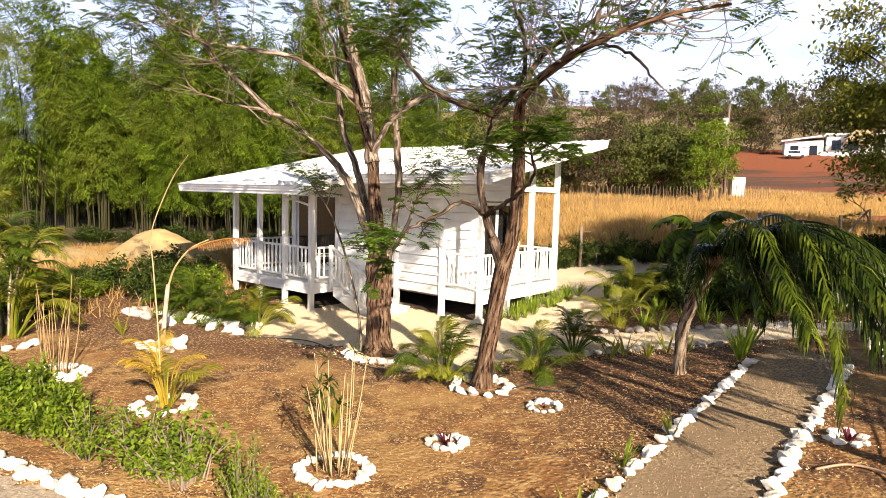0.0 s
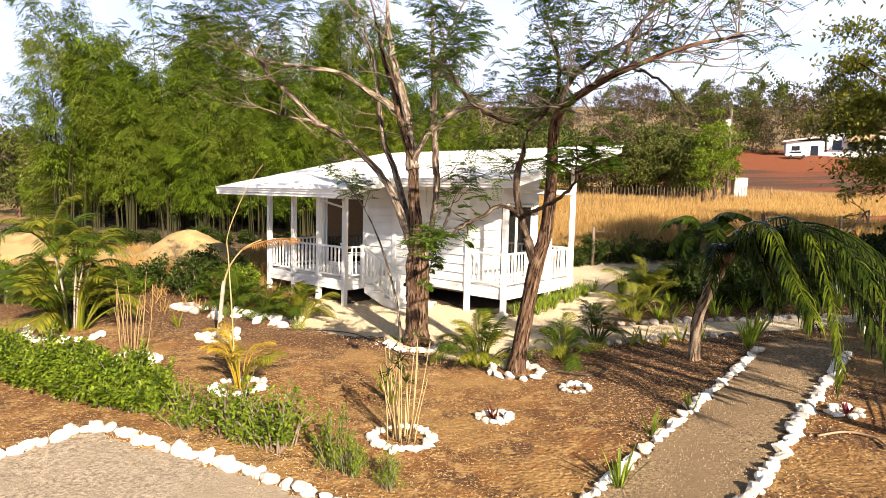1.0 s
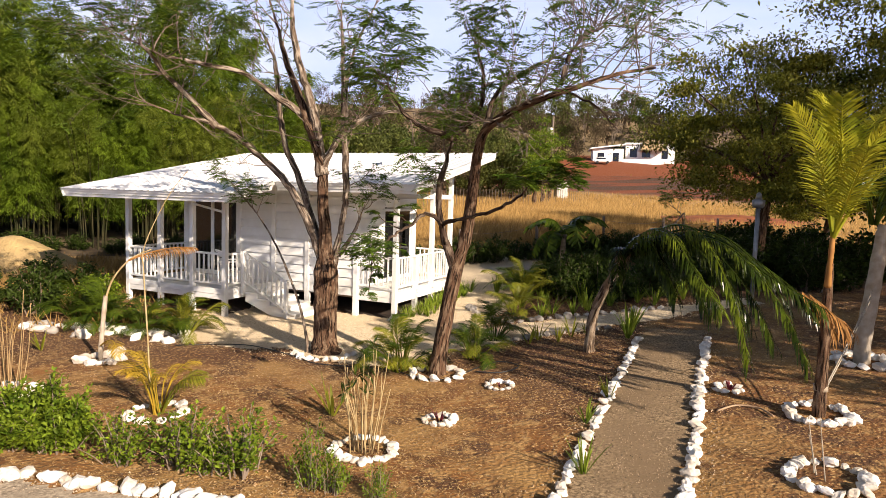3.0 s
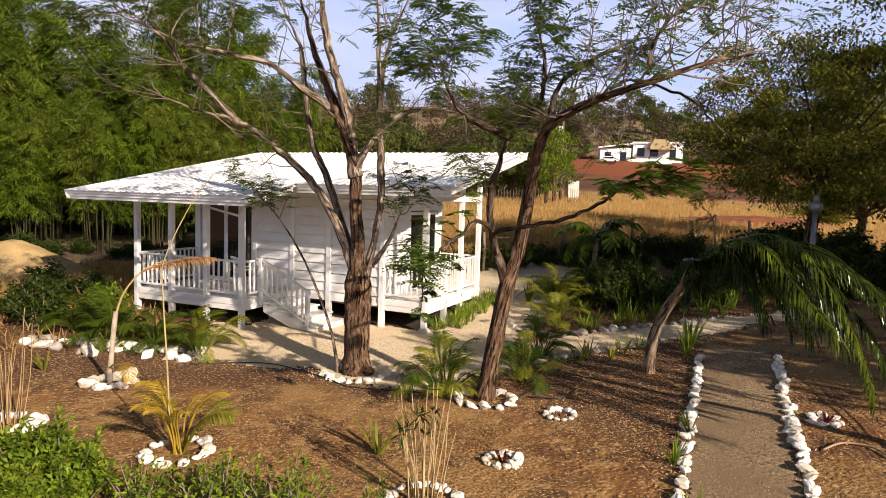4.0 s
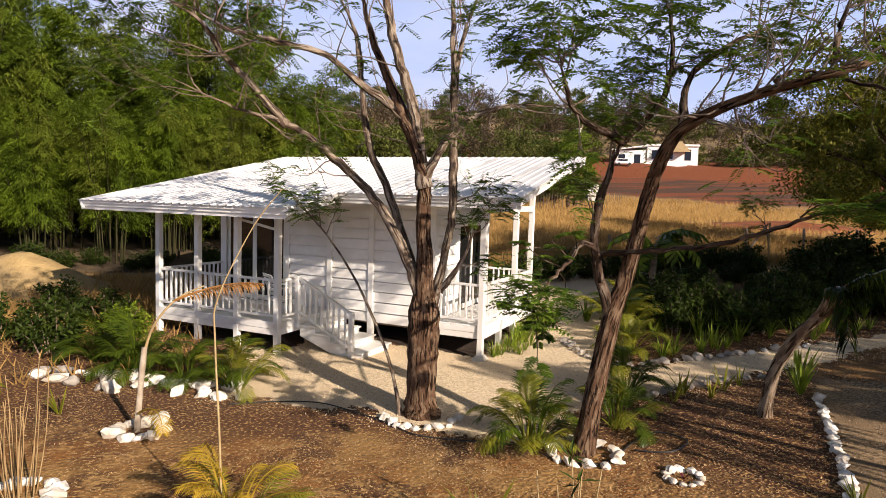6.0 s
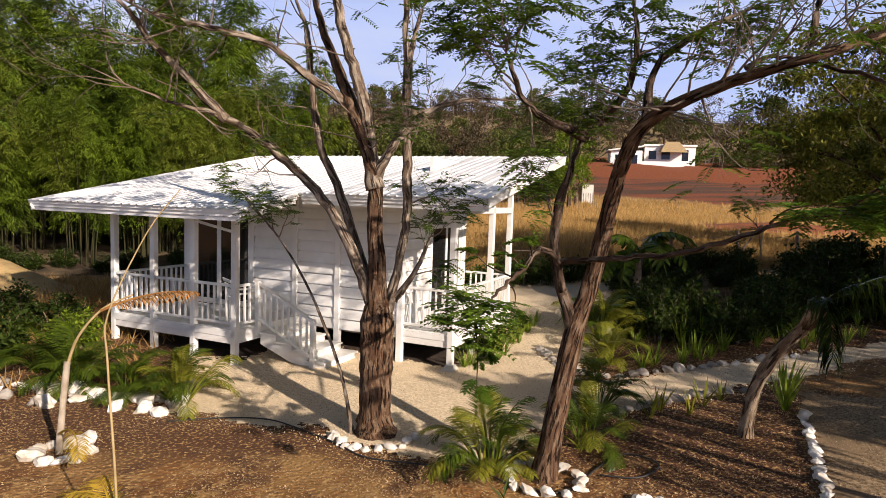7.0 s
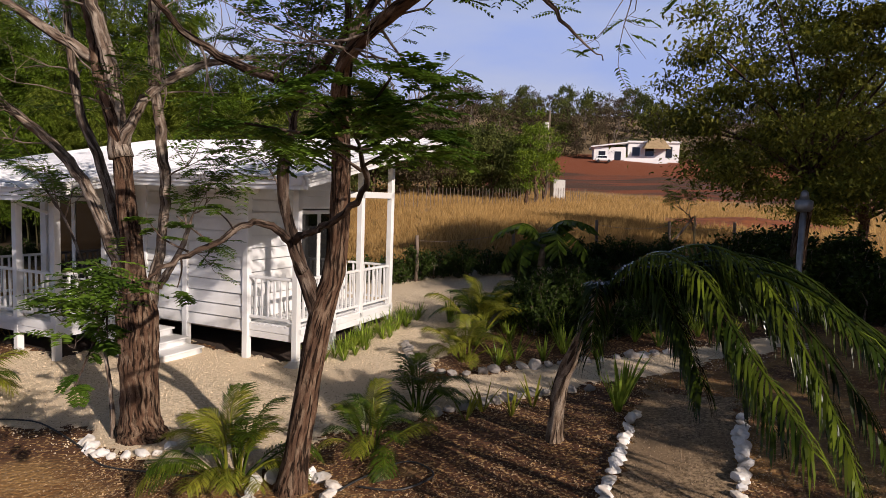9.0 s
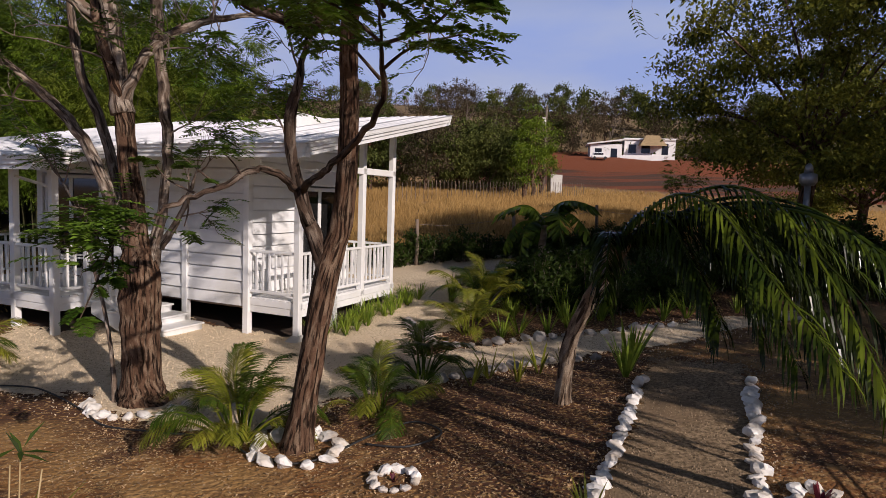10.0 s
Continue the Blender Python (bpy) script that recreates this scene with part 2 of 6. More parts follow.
def ground_material():
    m = mat("ground_soil", (0.25, 0.104, 0.023), (0.11, 0.042, 0.009), 1.6, 0.95, 0.9, 18, c3=(0.33, 0.185, 0.056), s3=0.55, dist=0.05)
    nt = m.node_tree
    N, L = nt.nodes, nt.links
    bs = N["Principled BSDF"]
    near = bs.inputs["Base Color"].links[0].from_socket
    pos = N.new("ShaderNodeNewGeometry").outputs["Position"]

    def along(v):
        d = N.new("ShaderNodeVectorMath")
        d.operation = "DOT_PRODUCT"
        L.new(pos, d.inputs[0])
        d.inputs[1].default_value = v
        return d.outputs["Value"]

    def wobble(sc, amount, src):
        n = N.new("ShaderNodeTexNoise")
        n.inputs["Scale"].default_value = sc
        L.new(pos, n.inputs["Vector"])
        a = N.new("ShaderNodeMath")
        a.operation = "MULTIPLY_ADD"
        L.new(n.outputs["Fac"], a.inputs[0])
        a.inputs[1].default_value = amount
        L.new(src, a.inputs[2])
        return a.outputs[0]

    def step(src, lo, hi):
        r = N.new("ShaderNodeMapRange")
        r.interpolation_type = "SMOOTHSTEP"
        r.inputs["From Min"].default_value, r.inputs["From Max"].default_value = lo, hi
        L.new(src, r.inputs["Value"])
        return r.outputs["Result"]

    def over(f, a, b):
        x = N.new("ShaderNodeMix")
        x.data_type = "RGBA"
        L.new(f, x.inputs[0])
        L.new(a, x.inputs[6])
        if isinstance(b, tuple):
            x.inputs[7].default_value = (*b, 1)
        else:
            L.new(b, x.inputs[7])
        return x.outputs[2]

    def mix_rows(a, b):
        mp = N.new("ShaderNodeMapping")
        mp.inputs["Rotation"].default_value = (0, 0, radians(-30))
        mp.inputs["Scale"].default_value = (0.06, 0.5, 0.5)
        L.new(pos, mp.inputs["Vector"])
        n = N.new("ShaderNodeTexNoise")
        n.inputs["Scale"].default_value = 1.0
        L.new(mp.outputs["Vector"], n.inputs["Vector"])
        x = N.new("ShaderNodeMix")
        x.data_type = "RGBA"
        L.new(step(n.outputs["Fac"], 0.4, 0.56), x.inputs[0])
        x.inputs[6].default_value, x.inputs[7].default_value = (*a, 1), (*b, 1)
        return x.outputs[2]

    fleck = N.new("ShaderNodeTexNoise")
    fleck.inputs["Scale"].default_value, fleck.inputs["Detail"].default_value = 22, 6
    L.new(pos, fleck.inputs["Vector"])
    bare = N.new("ShaderNodeTexNoise")
    bare.inputs["Scale"].default_value, bare.inputs["Detail"].default_value = 1.3, 8
    L.new(pos, bare.inputs["Vector"])
    near = over(step(bare.outputs["Fac"], 0.52, 0.64), near, (0.105, 0.045, 0.014))
    thatch = N.new("ShaderNodeTexNoise")
    thatch.inputs["Scale"].default_value, thatch.inputs["Detail"].default_value, thatch.inputs["Roughness"].default_value = 3.4, 10, 0.72
    L.new(pos, thatch.inputs["Vector"])
    near = over(step(thatch.outputs["Fac"], 0.5, 0.6), near, (0.36, 0.205, 0.07))
    near = over(step(fleck.outputs["Fac"], 0.56, 0.66), near, (0.45, 0.275, 0.105))
    field = over(step(fleck.outputs["Fac"], 0.4, 0.6), N.new("ShaderNodeRGB").outputs[0], (0.32, 0.20, 0.075))
    N["RGB"].outputs[0].default_value = (0.25, 0.145, 0.05, 1)
    # dark mulch of the beds, with some of the trees' shade in its colour
    mulch_and_shade = N.new("ShaderNodeMath")
    mulch_and_shade.operation = "MULTIPLY"
    most = N.new("ShaderNodeMath")
    most.operation = "MAXIMUM"
    L.new(step(wobble(0.7, 1.6, along((1, 0.15, 0))), 3.0, 4.2), most.inputs[0])
    L.new(step(wobble(0.7, 1.6, along((0.3, 1, 0))), 9.7, 10.8), most.inputs[1])
    left_of_path = N.new("ShaderNodeMath")
    left_of_path.operation = "MULTIPLY"
    L.new(most.outputs[0], left_of_path.inputs[0])
    bed = N.new("ShaderNodeMath")
    bed.operation = "MAXIMUM"
    L.new(step(along((0.766, -0.643, 0)), -2.2, -2.6), bed.inputs[0])
    L.new(step(along((0, 1, 0)), 11.4, 12.2), bed.inputs[1])
    part_of = N.new("ShaderNodeMath")
    part_of.operation = "MAXIMUM"
    L.new(bed.outputs[0], part_of.inputs[0])
    part_of.inputs[1].default_value = 0.2
    L.new(part_of.outputs[0], left_of_path.inputs[1])
    L.new(left_of_path.outputs[0], mulch_and_shade.inputs[0])
    L.new(step(fleck.outputs["Fac"], 0.62, 0.5), mulch_and_shade.inputs[1])
    near = over(mulch_and_shade.outputs[0], near, (0.088, 0.033, 0.009))
    c = over(step(wobble(0.25, 5, along((0, 1, 0))), 18.5, 22.5), near, field)
    red = N.new("ShaderNodeMath")
    red.operation = "MULTIPLY"
    L.new(step(wobble(0.08, 10, along((0.5, 0.86, 0))), 76, 78), red.inputs[0])
    L.new(step(wobble(0.1, 6, along((1, 0, 0))), 8, 14), red.inputs[1])
    tilled = mix_rows((0.185, 0.044, 0.008), (0.07, 0.03, 0.011))
    c = over(red.outputs[0], c, tilled)
    c = over(step(wobble(0.1, 5, along((0.5, 0.86, 0))), 96, 98), c, (0.20, 0.05, 0.01))
    c = over(step(wobble(0.05, 10, along((0.5, 0.86, 0))), 122, 126), c, (0.20, 0.14, 0.065))
    L.new(c, bs.inputs["Base Color"])
    return m


SOIL = ground_material()


# ---- building blocks ----
class Mesh:
    """Vertices and faces that are gathered and then become one mesh."""

    def __init__(self):
        self.v, self.f, self.flow = [], [], {}

    def add(self, vs, fs, m=None):
        n = len(self.v)
        self.v += [tuple(m @ Vector(p)) for p in vs] if m else [tuple(p) for p in vs]
        self.f += [tuple(i + n for i in f) for f in fs]
        return self

    def box(self, x0, y0, z0, x1, y1, z1, bev=0.0, m=None):
        if not bev:
            vs = [(x, y, z) for z in (z0, z1) for y in (y0, y1) for x in (x0, x1)]
            return self.add(vs, [(0, 2, 3, 1), (4, 5, 7, 6), (0, 1, 5, 4), (2, 6, 7, 3), (0, 4, 6, 2), (1, 3, 7, 5)], m)
        bm = bmesh.new()
        bmesh.ops.create_cube(bm, size=1, matrix=Matrix.Translation(((x0 + x1) / 2, (y0 + y1) / 2, (z0 + z1) / 2)) @ Matrix.Diagonal((x1 - x0, y1 - y0, z1 - z0, 1)))
        bmesh.ops.bevel(bm, geom=bm.edges[:], offset=bev, segments=1, affect="EDGES")
        bm.verts.index_update()
        self.add([v.co[:] for v in bm.verts], [[v.index for v in f.verts] for f in bm.faces], m)
        bm.free()
        return self

    def tube(self, pts, radii, n=8, cap=True, ridge=0.0):
        pts = [Vector(p) for p in pts]
        rings, up = [], Vector((0.31, 0.17, 0.93))
        for i, p in enumerate(pts):
            d = (pts[min(i + 1, len(pts) - 1)] - pts[max(i - 1, 0)])
            d = d.normalized() if d.length > 1e-6 else Vector((0, 0, 1))
            s = d.cross(up)
            s = s.normalized() if s.length > 0.05 else d.cross(Vector((1, 0, 0))).normalized()
            u = s.cross(d)
            r = radii[i] if isinstance(radii, (list, tuple)) else radii
            ring_pts = []
            for k in range(n):
                a = 2 * math.pi * k / n
                o = s * math.cos(a) + u * math.sin(a)
                f = 1 + ridge * (noise.noise(Vector((math.cos(a) * 2.6, math.sin(a) * 2.6, i * 0.07))) + 0.7 * noise.noise(Vector((math.cos(a) * 7, math.sin(a) * 7, i * 0.09))))
                ring_pts.append(p + o * r * f)
            rings.append(ring_pts)
        fs = []
        for i in range(len(pts) - 1):
            for k in range(n):
                fs.append((i * n + k, i * n + (k + 1) % n, (i + 1) * n + (k + 1) % n, (i + 1) * n + k))
        if cap:
            fs.append(tuple(reversed(range(n))))
            fs.append(tuple(range((len(pts) - 1) * n, len(pts) * n)))
        first, run = len(self.v), pts[0].x * 3.1 + pts[0].z * 1.7
        for i, p in enumerate(pts):
            run += (p - pts[i - 1]).length if i else 0
            r = radii[i] if isinstance(radii, (list, tuple)) else radii
            for k in range(n):
                a = 2 * math.pi * k / n
                self.flow[first + i * n + k] = (math.cos(a) * r, math.sin(a) * r, run)
        return self.add([p for r in rings for p in r], fs)

    def leaf(self, p, d, length, width, nrm=None):
        """A pointed leaf blade, folded a little along its midrib."""
        d = d.normalized()
        nrm = nrm or Vector((0, 0, 1))
        s = d.cross(nrm)
        s = s.normalized() if s.length > 1e-4 else Vector((1, 0, 0))
        u = s.cross(d)
        m = p + d * length * 0.45
        n = len(self.v)
        self.v += [p[:], (m + s * width / 2 + u * width * 0.15)[:], (p + d * length - u * length * 0.08)[:], (m - s * width / 2 + u * width * 0.15)[:]]
        self.f += [(n, n + 1, n + 2), (n, n + 2, n + 3)]
        return self

    def data(self, name, material, smooth=False):
        me = bpy.data.meshes.new(name)
        me.from_pydata(self.v, [], self.f)
        me.materials.append(material)
        if self.flow and material.name.endswith("bark"):
            at = me.attributes.new("flow", "FLOAT_VECTOR", "POINT")
            for i, v in self.flow.items():
                at.data[i].vector = v
        if smooth:
            me.polygons.foreach_set("use_smooth", [True] * len(me.polygons))
        me.update()
        return me

    def part(self, name, material, parent=None, label="", smooth=False):
        ob = new(name, self.data(name, material, smooth))
        if parent:
            ob.parent = parent
        if label:
            ob["label"] = label
        return ob


def piece(name, me, parent, m=None):
    ob = new(name, me)
    ob.parent = parent
    if m is not None:
        ob.matrix_basis = m
    return ob


def thing(name, label, category, at=None, group="", kind=""):
    ob = new(name)
    ob.empty_display_size = 0.2
    if at is not None:
        ob.matrix_basis = at
    return tagged(ob, label, category, group, kind)


def smooth_line(pts, n=4):
    """Points along a smooth curve through the given ones."""
    P = [Vector(p) for p in pts]
    out = []
    for i in range(len(P) - 1):
        a, b, c, d = P[max(i - 1, 0)], P[i], P[i + 1], P[min(i + 2, len(P) - 1)]
        for k in range(n):
            t = k / n
            out.append(0.5 * ((2 * b) + (c - a) * t + (2 * a - 5 * b + 4 * c - d) * t * t + (3 * b - a - 3 * c + d) * t ** 3))
    return out + [P[-1]]


def smoothstep(a, b, x):
    t = min(1, max(0, (x - a) / (b - a)))
    return t * t * (3 - 2 * t)


def g(x, y):
    """Height of the ground."""
    z = 0.085 * min(10, max(0, x - 0.8)) + 0.06 * max(0, min(y, 260) - 15)
    s = 0.5 * x + 0.86 * y
    z += 0.085 * max(0, min(s, 190) - 66) * smoothstep(-60, 0, x)
    z += 0.06 * max(0, min(s, 235) - 120) * smoothstep(-60, 0, x)
    z += 0.04 * max(0, min(y, 260) - 110) + 1.1 * smoothstep(97, 103, s) * smoothstep(0, 20, x)
    return z + 0.03 * noise.noise(Vector((x * 0.6, y * 0.6, 0))) + (0.25 * noise.noise(Vector((x * 0.08, y * 0.08, 4))) if y > 24 else 0)


def rv(rng, s=1.0):
    return Vector((rng.uniform(-s, s), rng.uniform(-s, s), rng.uniform(-s, s)))


# ---- ground ----
def axis(lo, hi, near_lo, near_hi, fine, grow):
    xs = [near_lo + i * fine for i in range(int((near_hi - near_lo) / fine) + 1)]
    st = fine
    while xs[-1] < hi:
        st *= grow
        xs.append(xs[-1] + st)
    st = fine
    while xs[0] > lo:
        st *= grow
        xs.insert(0, xs[0] - st)
    return xs


def sheet(name, inside, x0, x1, y0, y1, st, lift, material, label, category, edge=1.0):
    """A thin surface laid over the ground where inside(x, y) holds, with a wavering edge."""
    m, idx, cells = Mesh(), {}, set()
    nx, ny = int((x1 - x0) / st), int((y1 - y0) / st)

    def vert(i, j):
        if (i, j) not in idx:
            x, y = x0 + i * st, y0 + j * st
            idx[i, j] = len(m.v)
            m.v.append((x, y, g(x, y) + lift + 0.008 * noise.noise(Vector((x * 5, y * 5, 2)))))
        return idx[i, j]

    for i in range(nx):
        for j in range(ny):
            x, y = x0 + (i + 0.5) * st, y0 + (j + 0.5) * st
            w = edge * (0.13 * noise.noise(Vector((x * 2.2, y * 2.2, 7))) + 0.09 * noise.noise(Vector((x * 9, y * 9, 3))) + 0.04 * noise.noise(Vector((x * 23, y * 23, 5))))
            if inside(x, y) > w:
                cells.add((i, j))
    # loose islands of a few cells are left out
    while cells:
        todo, body = [cells.pop()], []
        while todo:
            i, j = todo.pop()
            body.append((i, j))
            for q in ((i + 1, j), (i - 1, j), (i, j + 1), (i, j - 1)):
                if q in cells:
                    cells.remove(q)
                    todo.append(q)
        if len(body) > 900:
            for i, j in sorted(body):
                m.f.append((vert(i, j), vert(i + 1, j), vert(i + 1, j + 1), vert(i, j + 1)))
    ob = m.part(name, material, None, "", True)
    return tagged(ob, label, category, kind="structure")


ground = Mesh()
gx, gy = axis(-600, 600, -14, 14, 0.4, 1.12), axis(-120, 900, -4, 24, 0.4, 1.12)
for y in gy:
    for x in gx:
        ground.v.append((x, y, g(x, y)))
for j in range(len(gy) - 1):
    for i in range(len(gx) - 1):
        a = j * len(gx) + i
        ground.f.append((a, a + 1, a + 1 + len(gx), a + len(gx)))
tagged(ground.part("ground", SOIL, None, "", True), "dry brown earth with straw, rising to a grassy field and red hillside", "ground", kind="structure")

E1, E2, Q0 = Vector((0.766, -0.643)), Vector((0.643, 0.766)), Vector((0.0, 14.7))


def cb(x, y):
    """Place in the house's own axes: along its front and inwards."""
    d = Vector((x, y)) - Q0
    return d.dot(E1), d.dot(E2)


def in_path(x, y):
    c, b = cb(x, y)
    return min(c - 7.06, 8.22 - c, 0.35 - b)


def in_gravel(x, y):
    c, b = cb(x, y)
    front = y - (10.35 - 0.05 * x + 0.95 * smoothstep(-1.0, -1.9, x) + 0.8 * smoothstep(-2.4, -3.6, x))
    around = min(front, 3.5 - c, 8 - abs(x + 1.5) + 3)
    lane = min(y - 10.75 - 0.1 * (x - 3), 12.05 + 0.0 * x - y, x - 0.0, 9.5 - x)
    back = min(c - 1.0, 3.5 - c, b + 4, 9.5 - b)
    left = min(x + 4.0 + 0.0 * y, 3.5 - c, front, 22 - y)
    return min(max(min(around, left), lane, back), -under_house(x, y))


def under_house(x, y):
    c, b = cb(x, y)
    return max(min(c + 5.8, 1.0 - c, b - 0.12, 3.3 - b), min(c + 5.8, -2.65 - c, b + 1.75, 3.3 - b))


def in_yard(x, y):
    k1 = 0.47 * (x + 4.76) + 0.88 * (y - 6.24)
    k2 = 0.86 * (x + 4.76) - 0.5 * (y - 6.24)
    return min(-k1 - 0.02, k2, 1.6 - x + 0.6 * (4 - y), y + 6)


sheet("gravel_surround", in_gravel, -5, 10, 9.2, 23.5, 0.055, 0.012, GRAVEL, "pale crushed gravel spread round the house", "gravel", 1.6)
sheet("leaf_litter_floor", lambda x, y: min(y - 24.2, 36 - y, -1 - x, x + 23), -23.5, 0, 24, 36, 0.3, 0.03, LITTER, "dark brown leaf litter under the bamboo", "leaf litter", 3.0)
# dark earth sheet that stands in for the shade below the raised floor
sheet("bare_earth", under_house, -6, 4, 9.5, 22, 0.09, 0.012, EARTH_SHADE, "bare dark damp earth under the house", "earth")
sheet("garden_path", in_path, -3, 8, 1.5, 11.9, 0.07, 0.016, PATH, "grey-brown fine gravel garden path", "path")
sheet("parking_area", in_yard, -8, 3, -6, 6.6, 0.09, 0.022, COURT, "grey gravel forecourt edged with white stones", "forecourt")


# ---- stones ----
def stone_mesh(seed, material, name, flat=0.75):
    bm = bmesh.new()
    bmesh.ops.create_icosphere(bm, subdivisions=2, radius=0.5)
    for v in bm.verts:
        k = 1 + 0.5 * noise.noise(v.co * 1.9 + Vector((seed * 7.3, 0, 0))) + 0.28 * noise.noise(v.co * 4.5 + Vector((0, seed * 3.1, 0)))
        v.co = v.co * k
        v.co.z *= flat
    me = bpy.data.meshes.new(name)
    bm.to_mesh(me)
    bm.free()
    me.materials.append(material)
    return me


WST = [stone_mesh(i, STONE_W, "stone") for i in range(7)]
GST = [stone_mesh(i + 20, STONE_G, "rock") for i in range(5)]


def lay(parent, meshes, x, y, size, rng, sink=0.25, lift=0.0):
    s = size * rng.uniform(0.75, 1.3)
    m = Matrix.LocRotScale((x, y, g(x, y) + s * (0.36 - sink * 0.5) + lift), Euler((rng.uniform(-0.4, 0.4), rng.uniform(-0.4, 0.4), rng.uniform(0, 6.28))),
                           (s * rng.uniform(0.9, 1.4), s * rng.uniform(0.8, 1.1), s * rng.uniform(0.75, 1.05)))
    return piece("stone", rng.choice(meshes), parent, m)


def edging(name, label, pts, size, gap, seed, meshes=None):
    rng = random.Random(seed)
    t = thing(name, label, "stone edging", kind="")
    line = smooth_line([(x, y, 0) for x, y in pts], 24)
    acc = 0.0
    for a, b in zip(line, line[1:]):
        acc += (b - a).length
        if acc >= gap:
            acc = rng.uniform(-0.15, 0.15) * gap
            lay(t, meshes or WST, a.x + rng.uniform(-0.03, 0.03), a.y + rng.uniform(-0.03, 0.03), size, rng)
    return t


def ring(label, x, y, r, size, n, seed, a0=0.0, a1=360.0, meshes=None):
    rng = random.Random(seed)
    t = thing("stone_ring", label, "stone ring", group="planting rings")
    for i in range(n):
        a = radians(a0 + (a1 - a0) * (i + rng.uniform(-0.2, 0.2)) / n)
        rr = r * rng.uniform(0.92, 1.08)
        lay(t, meshes or WST, x + math.cos(a) * rr, y + math.sin(a) * rr, size, rng)
    return t


def on_axis(c, b):
    p = Q0 + E1 * c + E2 * b
    return p.x, p.y


edging("path_edging", "line of whitewashed stones along the garden path", [on_axis(7.02, b) for b in (-8.7, -7.4, -5.6, -3.2, -0.55)], 0.135, 0.095, 3)
edging("path_edging", "line of whitewashed stones along the garden path", [on_axis(8.25, b) for b in (-9.6, -8.2, -5.6, -3.6, -0.2)], 0.145, 0.1, 4)
edging("forecourt_edging", "row of whitewashed stones round the gravel forecourt", [(-7.2, 3.0), (-6.2, 4.1), (-5.3, 5.35), (-4.76, 6.24), (-3.8, 5.8), (-2.88, 5.32), (-1.66, 4.65), (-0.9, 4.25), (0.1, 3.75)], 0.155, 0.135, 5)
ring("ring of whitewashed stones round dry canes", -1.06, 6.2, 0.36, 0.11, 25, 11)
ring("small ring of whitewashed stones round a red plant", 0.1, 7.0, 0.2, 0.12, 11, 12)
ring("small broken ring of pale stones", 1.42, 8.15, 0.2, 0.1, 11, 13)
ring("ring of white stones under a young yellow palm", -3.63, 7.98, 0.36, 0.14, 15, 14)
ring("ring of white stones round dry stems", -5.8, 9.2, 0.36, 0.17, 13, 15)
ring("heap of white stones round a bent stem", -4.98, 10.95, 0.3, 0.22, 9, 16)
ring("half ring of pale stones at the foot of the tree", -1.12, 10.85, 0.52, 0.14, 11, 17, 180, 375)
ring("ring of white stones at the foot of the leaning tree", 0.62, 9.1, 0.42, 0.17, 13, 18)
ring("small ring of white stones round a red plant", 4.48, 6.6, 0.17, 0.12, 7, 19)
ring("ring of white stones round a young coconut palm", 4.84, 5.36, 0.36, 0.14, 19, 20)
ring("ring of white stones at the foot of a pale palm trunk", 7.32, 6.86, 0.4, 0.2, 11, 22)
ring("ring of white stones round dry stems and weeds", 3.48, 3.96, 0.36, 0.14, 18, 24)
ring("ring of stones under the tall areca palm", -8.1, 11.2, 0.8, 0.2, 11, 21, 180, 360)


# ---- house ----
HOUSE = Matrix.Translation((Q0.x, Q0.y, 0)) @ pose(0, 0, 0, 0, 0, -40)
house = thing("house", "small white wooden cabin on posts with a sloping metal roof", "house", HOUSE)
DECK, RAIL = 0.68, 1.55
PITCH = 0.207


def roof_z(b):
    return 3.03 + PITCH * (b + 2.88)


SIDE_M = {}


def board_mesh(length, h=0.25):
    """A lap board that leans out at its lower edge, with a shadow gap above it."""
    key = round(length, 3)
    if key not in SIDE_M:
        vs, fs = [], []
        for x in (0, length):
            vs += [(x, -0.04, 0), (x, -0.008, h - 0.026), (x, 0.03, h - 0.026), (x, 0.03, 0)]
        fs = [(0, 4, 5, 1), (1, 5, 6, 2), (3, 7, 4, 0), (0, 1, 2, 3), (7, 6, 5, 4), (2, 6, 7, 3)]
        SIDE_M[key] = Mesh().add(vs, fs).data("board", WHITE)
    return SIDE_M[key]


def siding(wall, m, length, z0, z1):
    n = int(round((z1 - z0) / 0.23))
    h = (z1 - z0) / n
    me = board_mesh(length)
    for i in range(n):
        piece("board", me, wall, m @ Matrix.LocRotScale((0, 0, z0 + i * h), None, (1, 1, h / 0.25)))


front = Mesh().box(-3.8, 0.03, 0.5, 0, 0.1, 3.5).part("front_wall", WHITE, house, "white horizontal lap boards")
for c0, c1 in ((-3.74, -2.66), (-2.54, -1.56), (-1.44, -0.07)):
    siding(front, pose(c0, 0, 0), c1 - c0, 0.5, 3.48)
side = Mesh().box(-0.1, 0.1, 0.6, -0.03, 1.35, 3.7).box(-0.1, 1.35, 2.75, -0.03, 3.3, 4.2).box(-0.1, 3.1, 0.6, -0.03, 3.3, 2.75).part("side_wall", WHITE, house, "white lap boards beside the side deck")
siding(side, pose(0, 0.08, 0, 0, 0, 90), 1.25, 0.7, 3.6)
siding(side, pose(0, 1.36, 0, 0, 0, 90), 1.9, 2.8, 3.95)
Mesh().box(-5.9, 3.2, 0.5, 0, 3.3, 4.2).part("rear_wall", WHITE, house)
Mesh().box(-5.9, 0.1, 0.5, -5.8, 3.2, 3.6).part("end_wall", WHITE, house)
Mesh().box(-5.9, 0.0, 2.85, -3.8, 0.1, 3.55).box(-5.9, 0, 0.5, -5.72, 0.1, 2.85).part("front_wall_over_door", WHITE, house)
